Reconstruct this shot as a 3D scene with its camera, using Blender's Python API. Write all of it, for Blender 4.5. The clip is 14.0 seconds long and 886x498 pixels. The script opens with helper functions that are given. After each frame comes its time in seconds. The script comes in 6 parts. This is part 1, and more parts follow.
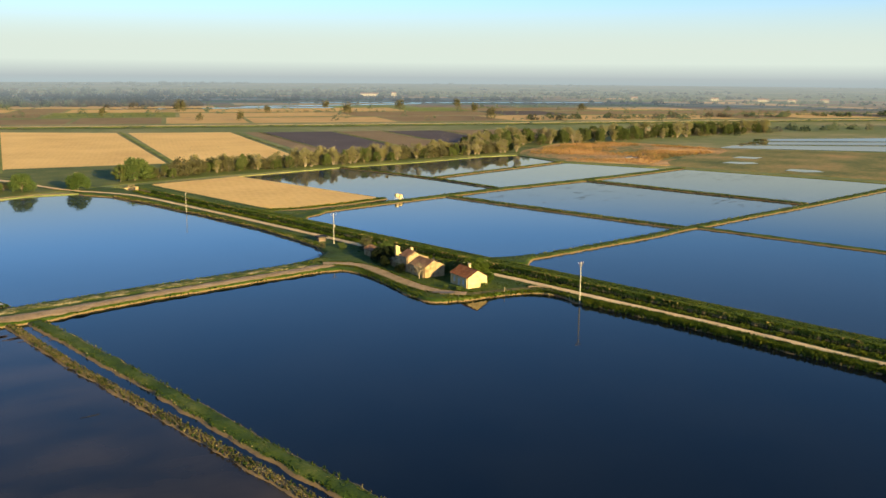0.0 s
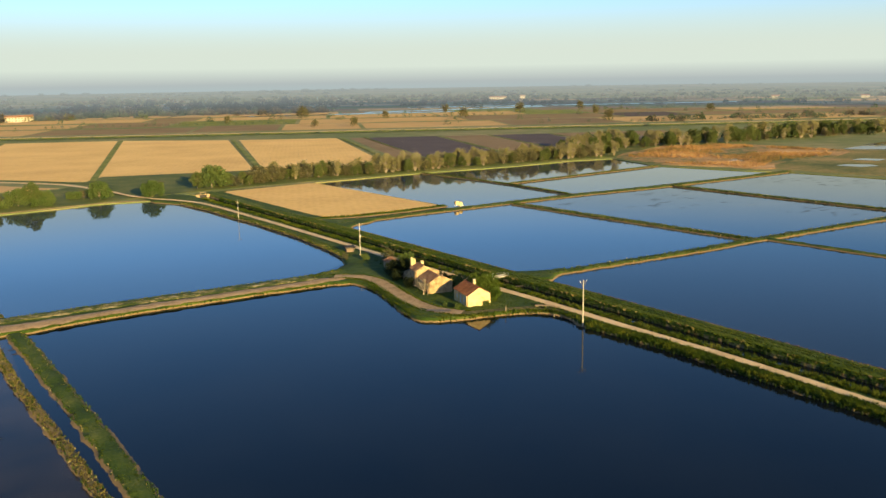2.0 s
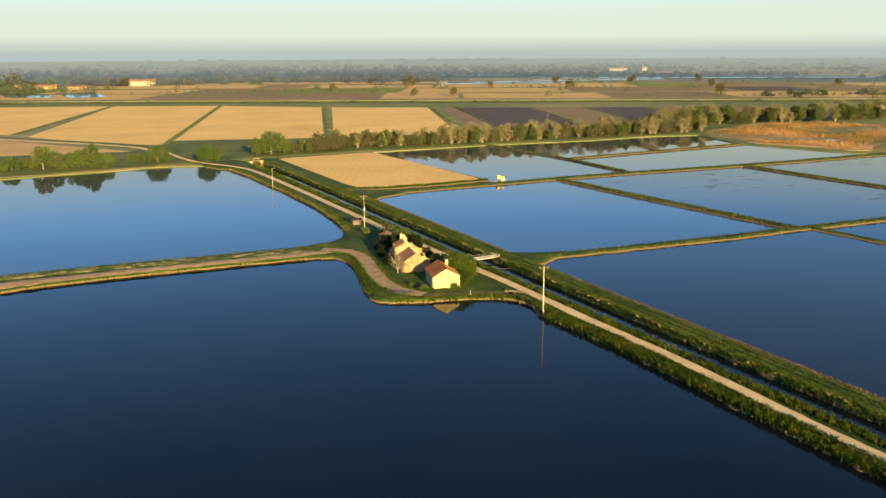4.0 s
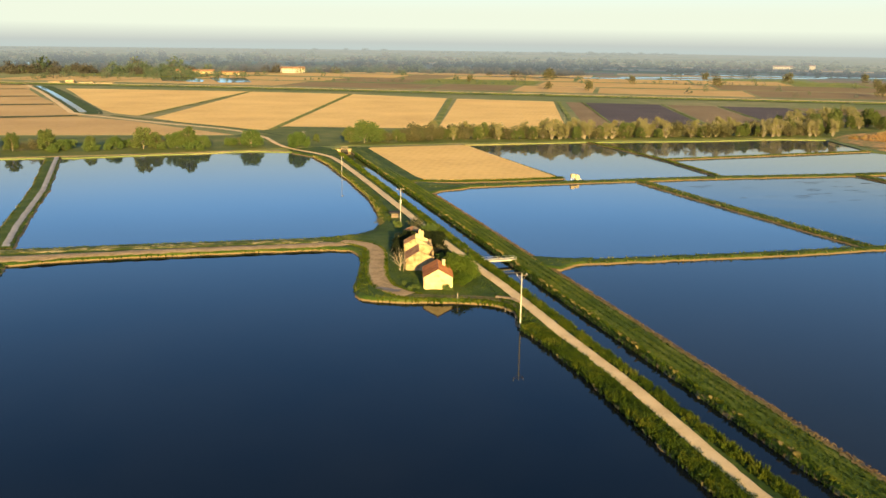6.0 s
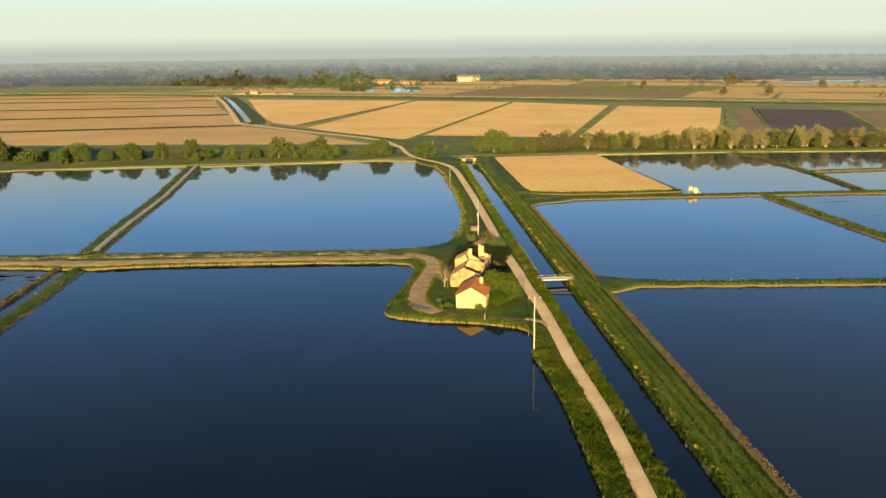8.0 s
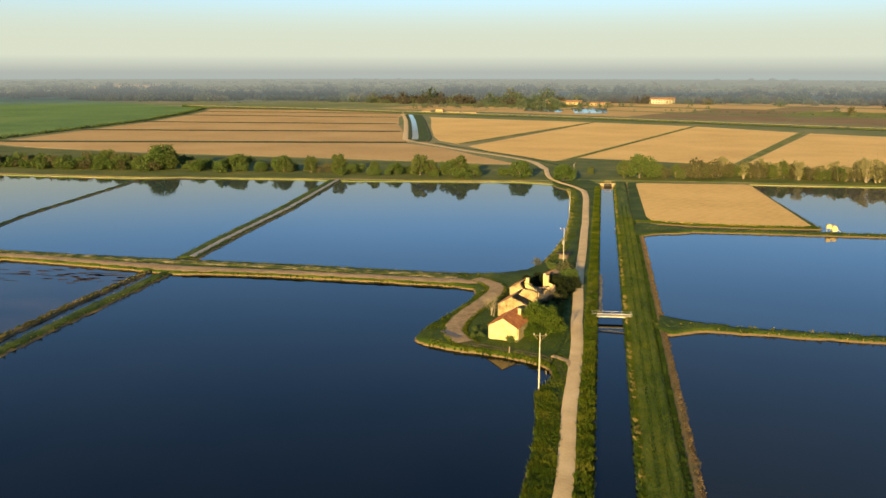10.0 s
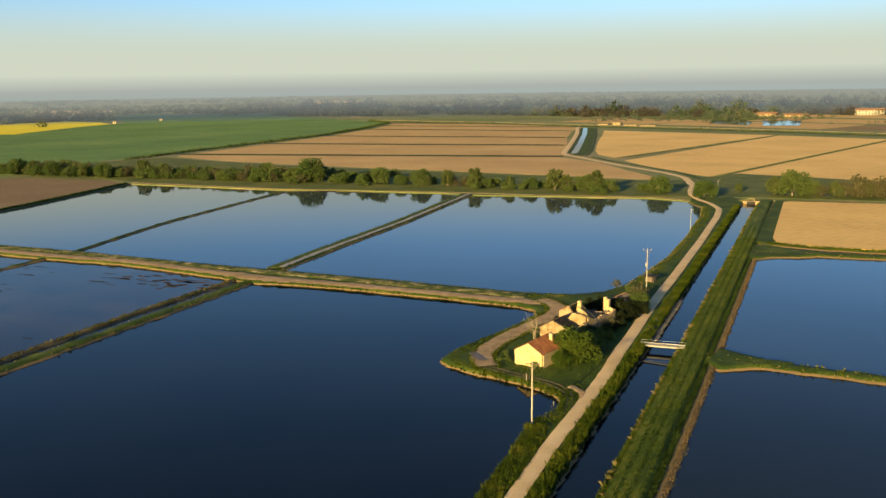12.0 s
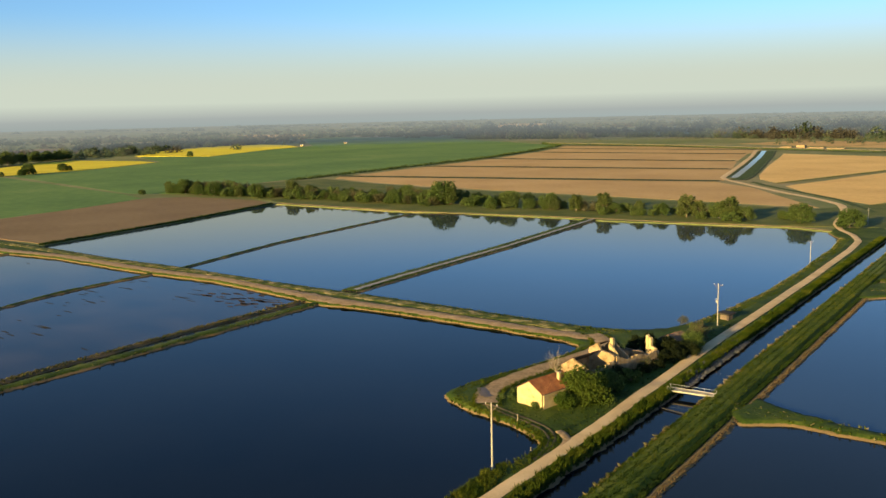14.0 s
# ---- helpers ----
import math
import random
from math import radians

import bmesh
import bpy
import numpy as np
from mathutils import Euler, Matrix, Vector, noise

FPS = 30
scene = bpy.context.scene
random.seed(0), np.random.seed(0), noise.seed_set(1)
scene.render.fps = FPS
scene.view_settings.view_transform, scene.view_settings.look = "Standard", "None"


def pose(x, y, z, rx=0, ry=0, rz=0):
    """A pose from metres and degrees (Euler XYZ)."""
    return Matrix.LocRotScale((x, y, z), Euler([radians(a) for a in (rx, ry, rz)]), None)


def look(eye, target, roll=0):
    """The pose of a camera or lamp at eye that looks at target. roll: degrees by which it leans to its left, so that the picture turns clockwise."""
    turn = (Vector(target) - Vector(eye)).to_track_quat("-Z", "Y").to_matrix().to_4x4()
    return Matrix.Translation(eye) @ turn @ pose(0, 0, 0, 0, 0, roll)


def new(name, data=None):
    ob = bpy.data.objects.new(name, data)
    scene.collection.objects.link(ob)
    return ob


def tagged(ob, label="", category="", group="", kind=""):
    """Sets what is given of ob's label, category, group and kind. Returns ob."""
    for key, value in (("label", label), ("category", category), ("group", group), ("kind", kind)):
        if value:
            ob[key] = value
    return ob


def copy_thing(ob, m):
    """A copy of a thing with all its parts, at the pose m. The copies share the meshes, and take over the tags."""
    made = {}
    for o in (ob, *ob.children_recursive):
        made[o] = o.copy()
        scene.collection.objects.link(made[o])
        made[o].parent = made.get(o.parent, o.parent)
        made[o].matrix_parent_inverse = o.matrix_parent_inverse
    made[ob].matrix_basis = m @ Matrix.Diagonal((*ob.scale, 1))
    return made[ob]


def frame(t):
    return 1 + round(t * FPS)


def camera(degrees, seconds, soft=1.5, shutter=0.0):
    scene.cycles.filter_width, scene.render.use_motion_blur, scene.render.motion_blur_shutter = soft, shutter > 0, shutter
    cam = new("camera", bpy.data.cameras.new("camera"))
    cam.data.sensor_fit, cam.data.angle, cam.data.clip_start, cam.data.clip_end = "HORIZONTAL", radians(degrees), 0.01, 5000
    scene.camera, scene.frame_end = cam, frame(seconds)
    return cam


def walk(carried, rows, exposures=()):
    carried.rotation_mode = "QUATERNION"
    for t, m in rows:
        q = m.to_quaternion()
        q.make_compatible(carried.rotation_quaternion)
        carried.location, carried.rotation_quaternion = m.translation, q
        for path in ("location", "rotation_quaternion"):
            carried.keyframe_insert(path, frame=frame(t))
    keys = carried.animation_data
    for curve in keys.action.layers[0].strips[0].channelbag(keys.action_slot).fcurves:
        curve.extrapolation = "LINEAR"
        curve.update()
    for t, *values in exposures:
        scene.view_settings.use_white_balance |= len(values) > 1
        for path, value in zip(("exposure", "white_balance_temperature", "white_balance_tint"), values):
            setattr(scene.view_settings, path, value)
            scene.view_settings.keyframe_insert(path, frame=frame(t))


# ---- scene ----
cam = camera(53.29, 14.0, soft=1.5)
# seconds, eye, yaw to the left, pitch down, roll
FLIGHT = [
    (0, -126.56, -153.31, 51.44, -30.45, 11.19, -0.42),
    (0.5, -117.34, -153.49, 51.39, -27.76, 11.23, 0.16),
    (1, -108.27, -153.73, 51.27, -25.06, 11.05, 0.97),
    (1.5, -99.42, -153.91, 51.04, -22.97, 10.85, 0.86),
    (2, -90.32, -154.14, 50.95, -21.13, 10.95, 0.91),
    (4.5, -45.68, -152.70, 49.60, -10.01, 13.53, -0.38),
    (5, -37.09, -151.68, 49.40, -7.04, 14.16, -1.09),
    (5.5, -28.81, -150.40, 49.30, -4.80, 13.82, -1.16),
    (6, -20.54, -148.88, 49.30, -2.55, 13.23, -0.76),
    (6.5, -12.73, -147.15, 49.43, 0.00, 13.30, -0.49),
    (7, -5.05, -145.13, 49.52, 3.15, 13.66, -0.46),
    (7.5, 2.42, -142.76, 49.55, 6.48, 13.51, 0.01),
    (8, 9.77, -139.94, 49.72, 10.12, 12.80, 0.61),
    (8.5, 16.93, -136.81, 49.79, 13.72, 12.27, 0.57),
    (11, 51.08, -116.57, 49.51, 29.81, 11.04, 0.07),
    (11.5, 56.88, -111.26, 49.42, 33.20, 10.76, 0.43),
    (12, 62.50, -105.63, 49.34, 36.51, 10.54, 0.85),
    (12.5, 67.73, -99.65, 49.29, 39.73, 10.29, 1.28),
    (13, 72.94, -93.12, 49.10, 43.17, 9.94, 1.50),
    (13.5, 77.72, -86.32, 48.96, 46.29, 9.21, 1.96),
    (14, 82.36, -79.19, 48.78, 49.12, 8.86, 1.41),
]
walk(cam, [(t, pose(x, y, z, 90 - p, 0, w) @ pose(0, 0, 0, 0, 0, -r)) for t, x, y, z, w, p, r in FLIGHT],
     exposures=[(0, 1.60, 6600, 5), (2.2, 1.52, 6750, 5), (4.4, 1.72, 7050, 5), (5, 1.84, 7150, 5), (8.5, 1.58, 7400, 5), (11, 1.38, 7370, 5), (12.5, 1.30, 7180, 5), (14, 1.31, 7000, 5)])

# ---- light ----
SUN_EL = 10.5
SUN_AZ = 172.5  # clockwise from +y
world = bpy.data.worlds.new("sky")
scene.world = world
world.use_nodes = True
wn, wl = world.node_tree.nodes, world.node_tree.links
sky = wn.new("ShaderNodeTexSky")
sky.sky_type = "NISHITA"
sky.sun_disc = False
sky.sun_elevation = radians(SUN_EL)
sky.sun_rotation = radians(SUN_AZ)
sky.altitude = 0
sky.air_density = 0.7
sky.dust_density = 0.9
sky.ozone_density = 4.0
wn["Background"].inputs["Strength"].default_value = 0.1
wl.new(sky.outputs["Color"], wn["Background"].inputs["Color"])

sun_data = bpy.data.lights.new("sun", "SUN")
sun_data.energy = 5.0
sun_data.angle = radians(0.6)
sun_data.color = (1.0, 0.73, 0.31)
sun = new("sun", sun_data)
sun_dir = Vector((math.sin(radians(SUN_AZ)) * math.cos(radians(SUN_EL)), math.cos(radians(SUN_AZ)) * math.cos(radians(SUN_EL)), math.sin(radians(SUN_EL))))
sun.matrix_world = look(sun_dir * 300, (0, 0, 0))


# ---- materials ----
def material(name, stops, scales=(0.15, 1.6), rough=0.9, bump=0.3, detail=4, shore=None, rows=None, spec=0.2, per_object=0.0, metal=0.0, grain=0.35, thin=0.0, streak=None):
    """Colours mixed by noise at two scales, at world size. shore: colour and height of the bare earth near the water.
    rows: direction and spacing of plough lines. streak: direction and stretch of drawn-out patches."""
    m = bpy.data.materials.new(name)
    m.use_nodes = True
    n, l = m.node_tree.nodes, m.node_tree.links
    bsdf = n["Principled BSDF"]
    bsdf.inputs["Roughness"].default_value = rough
    bsdf.inputs["Metallic"].default_value = metal
    bsdf.inputs["Specular IOR Level"].default_value = spec
    geo = n.new("ShaderNodeNewGeometry")
    big, small = n.new("ShaderNodeTexNoise"), n.new("ShaderNodeTexNoise")
    for node, s, d in ((big, scales[0], detail), (small, scales[1], 3)):
        node.inputs["Scale"].default_value = s
        node.inputs["Detail"].default_value = d
        if streak:
            along_it = n.new("ShaderNodeMapping")
            along_it.vector_type = "TEXTURE"
            along_it.inputs["Rotation"].default_value = (0, 0, radians(streak[0]))
            along_it.inputs["Scale"].default_value = (1, streak[1], 1)
            l.new(geo.outputs["Position"], along_it.inputs["Vector"])
            l.new(along_it.outputs["Vector"], node.inputs["Vector"])
        else:
            l.new(geo.outputs["Position"], node.inputs["Vector"])
    mix = n.new("ShaderNodeMath")
    mix.operation = "MULTIPLY_ADD"
    mix.inputs[1].default_value = grain
    l.new(small.outputs["Fac"], mix.inputs[0])
    sub = n.new("ShaderNodeMath")
    sub.operation = "MULTIPLY"
    sub.inputs[1].default_value = 1 - grain
    l.new(big.outputs["Fac"], sub.inputs[0])
    l.new(sub.outputs[0], mix.inputs[2])
    fac = mix.outputs[0]
    if rows:
        wave = n.new("ShaderNodeTexWave")
        wave.inputs["Scale"].default_value = 1.0
        wave.inputs["Distortion"].default_value = 1.5
        mp = n.new("ShaderNodeMapping")
        mp.inputs["Rotation"].default_value = (0, 0, radians(rows[0]))
        mp.inputs["Scale"].default_value = (0.314 / rows[1],) * 3
        l.new(geo.outputs["Position"], mp.inputs["Vector"])
        l.new(mp.outputs["Vector"], wave.inputs["Vector"])
        ad = n.new("ShaderNodeMath")
        ad.operation = "MULTIPLY_ADD"
        ad.inputs[1].default_value = 0.04
        l.new(wave.outputs["Fac"], ad.inputs[0])
        l.new(fac, ad.inputs[2])
        fac = ad.outputs[0]
    if per_object:
        info = n.new("ShaderNodeObjectInfo")
        ad = n.new("ShaderNodeMath")
        ad.operation = "MULTIPLY_ADD"
        ad.inputs[1].default_value = per_object
        l.new(info.outputs["Random"], ad.inputs[0])
        l.new(fac, ad.inputs[2])
        fac = ad.outputs[0]
    ramp = n.new("ShaderNodeValToRGB")
    el = ramp.color_ramp.elements
    while len(el) < len(stops):
        el.new(0.5)
    for e, (p, c) in zip(el, stops):
        e.position, e.color = p, (*c, 1)
    l.new(fac, ramp.inputs["Fac"])
    colour = ramp.outputs["Color"]
    if shore:
        sep = n.new("ShaderNodeSeparateXYZ")
        l.new(geo.outputs["Position"], sep.inputs[0])
        wob = n.new("ShaderNodeMath")
        wob.operation = "MULTIPLY_ADD"
        wob.inputs[1].default_value = -0.9 * shore[1]
        l.new(small.outputs["Fac"], wob.inputs[0])
        l.new(sep.outputs["Z"], wob.inputs[2])
        rng = n.new("ShaderNodeMapRange")
        rng.inputs["From Min"].default_value = shore[1] * 0.30
        rng.inputs["From Max"].default_value = shore[1] * 0.62
        l.new(wob.outputs[0], rng.inputs["Value"])
        mx = n.new("ShaderNodeMix")
        mx.data_type = "RGBA"
        mx.inputs["A"].default_value = (*shore[0], 1)
        l.new(rng.outputs["Result"], mx.inputs["Factor"])
        l.new(colour, mx.inputs["B"])
        colour = mx.outputs["Result"]
    l.new(colour, bsdf.inputs["Base Color"])
    if thin:
        tr = n.new("ShaderNodeBsdfTranslucent")
        l.new(colour, tr.inputs["Color"])
        blend = n.new("ShaderNodeMixShader")
        blend.inputs["Fac"].default_value = thin
        l.new(bsdf.outputs["BSDF"], blend.inputs[1])
        l.new(tr.outputs["BSDF"], blend.inputs[2])
        l.new(blend.outputs["Shader"], n["Material Output"].inputs["Surface"])
    if bump:
        b = n.new("ShaderNodeBump")
        b.inputs["Strength"].default_value = bump
        b.inputs["Distance"].default_value = 0.12
        l.new(small.outputs["Fac"], b.inputs["Height"])
        l.new(b.outputs["Normal"], bsdf.inputs["Normal"])
    return m


def water_material(name="water", low=(0.002, 0.004, 0.007), high=(0.006, 0.008, 0.010), scale=0.035, edge=(0.35, 0.72), stretch=(1, 1, 1), level=0.15):
    """Clear shallow water over dark mud: Fresnel gloss, faint ripples, weed and mud banks where it is very shallow."""
    m = bpy.data.materials.new(name)
    m.use_nodes = True
    n, l = m.node_tree.nodes, m.node_tree.links
    bsdf = n["Principled BSDF"]
    bsdf.inputs["IOR"].default_value = 1.333
    bsdf.inputs["Specular IOR Level"].default_value = level
    bsdf.inputs["Roughness"].default_value = 0.03
    geo = n.new("ShaderNodeNewGeometry")
    rip = n.new("ShaderNodeTexNoise")
    rip.inputs["Scale"].default_value = 0.9
    rip.inputs["Detail"].default_value = 3
    l.new(geo.outputs["Position"], rip.inputs["Vector"])
    wind = n.new("ShaderNodeTexNoise")
    wind.inputs["Scale"].default_value = 0.012
    wind.inputs["Detail"].default_value = 3
    l.new(geo.outputs["Position"], wind.inputs["Vector"])
    gloss = n.new("ShaderNodeMapRange")
    gloss.inputs["From Min"].default_value = 0.35
    gloss.inputs["From Max"].default_value = 0.70
    gloss.inputs["To Min"].default_value = 0.004
    gloss.inputs["To Max"].default_value = 0.055
    l.new(wind.outputs["Fac"], gloss.inputs["Value"])
    l.new(gloss.outputs["Result"], bsdf.inputs["Roughness"])
    bump = n.new("ShaderNodeBump")
    bump.inputs["Strength"].default_value = 0.025
    bump.inputs["Distance"].default_value = 0.02
    l.new(rip.outputs["Fac"], bump.inputs["Height"])
    l.new(bump.outputs["Normal"], bsdf.inputs["Normal"])
    mud = n.new("ShaderNodeTexNoise")
    mud.inputs["Scale"].default_value = scale
    mud.inputs["Detail"].default_value = 5
    turn = n.new("ShaderNodeMapping")
    turn.inputs["Rotation"].default_value = (0, 0, radians(-12))
    turn.inputs["Scale"].default_value = stretch
    l.new(geo.outputs["Position"], turn.inputs["Vector"])
    l.new(turn.outputs["Vector"], mud.inputs["Vector"])
    ramp = n.new("ShaderNodeValToRGB")
    el = ramp.color_ramp.elements
    el[0].position, el[0].color = edge[0], (*low, 1)
    el[1].position, el[1].color = edge[1], (*high, 1)
    l.new(mud.outputs["Fac"], ramp.inputs["Fac"])
    l.new(ramp.outputs["Color"], bsdf.inputs["Base Color"])
    return m


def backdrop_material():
    """A glowing see-through sheet with painted haze: thin where the plain is near, thick at the horizon, thinning into
    the sky above.
    """
    m = bpy.data.materials.new("haze_glow")
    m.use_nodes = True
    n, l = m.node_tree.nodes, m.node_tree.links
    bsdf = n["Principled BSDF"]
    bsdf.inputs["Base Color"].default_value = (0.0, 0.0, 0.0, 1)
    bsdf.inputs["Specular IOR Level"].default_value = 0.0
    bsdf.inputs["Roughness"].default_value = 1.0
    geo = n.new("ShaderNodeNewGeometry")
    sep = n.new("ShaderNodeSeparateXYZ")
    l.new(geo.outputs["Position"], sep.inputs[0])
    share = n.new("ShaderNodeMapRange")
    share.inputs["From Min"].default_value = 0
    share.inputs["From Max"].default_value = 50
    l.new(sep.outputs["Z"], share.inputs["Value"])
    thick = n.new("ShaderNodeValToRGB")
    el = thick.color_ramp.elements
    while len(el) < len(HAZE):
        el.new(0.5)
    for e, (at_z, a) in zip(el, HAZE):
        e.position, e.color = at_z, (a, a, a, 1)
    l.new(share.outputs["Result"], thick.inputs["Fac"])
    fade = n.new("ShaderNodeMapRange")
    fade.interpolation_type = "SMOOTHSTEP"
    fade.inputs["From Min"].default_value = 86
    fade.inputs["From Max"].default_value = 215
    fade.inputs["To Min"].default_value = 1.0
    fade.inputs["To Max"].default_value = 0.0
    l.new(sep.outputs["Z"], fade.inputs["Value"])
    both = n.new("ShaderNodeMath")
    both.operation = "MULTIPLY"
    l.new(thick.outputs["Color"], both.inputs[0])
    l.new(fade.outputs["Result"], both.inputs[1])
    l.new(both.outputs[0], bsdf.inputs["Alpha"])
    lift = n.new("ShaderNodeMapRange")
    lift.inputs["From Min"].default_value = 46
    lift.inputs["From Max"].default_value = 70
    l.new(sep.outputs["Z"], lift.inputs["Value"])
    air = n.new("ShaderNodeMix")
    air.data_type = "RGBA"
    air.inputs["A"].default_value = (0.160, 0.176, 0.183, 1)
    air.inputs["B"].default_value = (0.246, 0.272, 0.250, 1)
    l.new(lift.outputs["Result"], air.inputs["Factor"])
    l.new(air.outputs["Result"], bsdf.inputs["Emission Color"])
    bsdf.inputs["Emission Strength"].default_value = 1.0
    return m


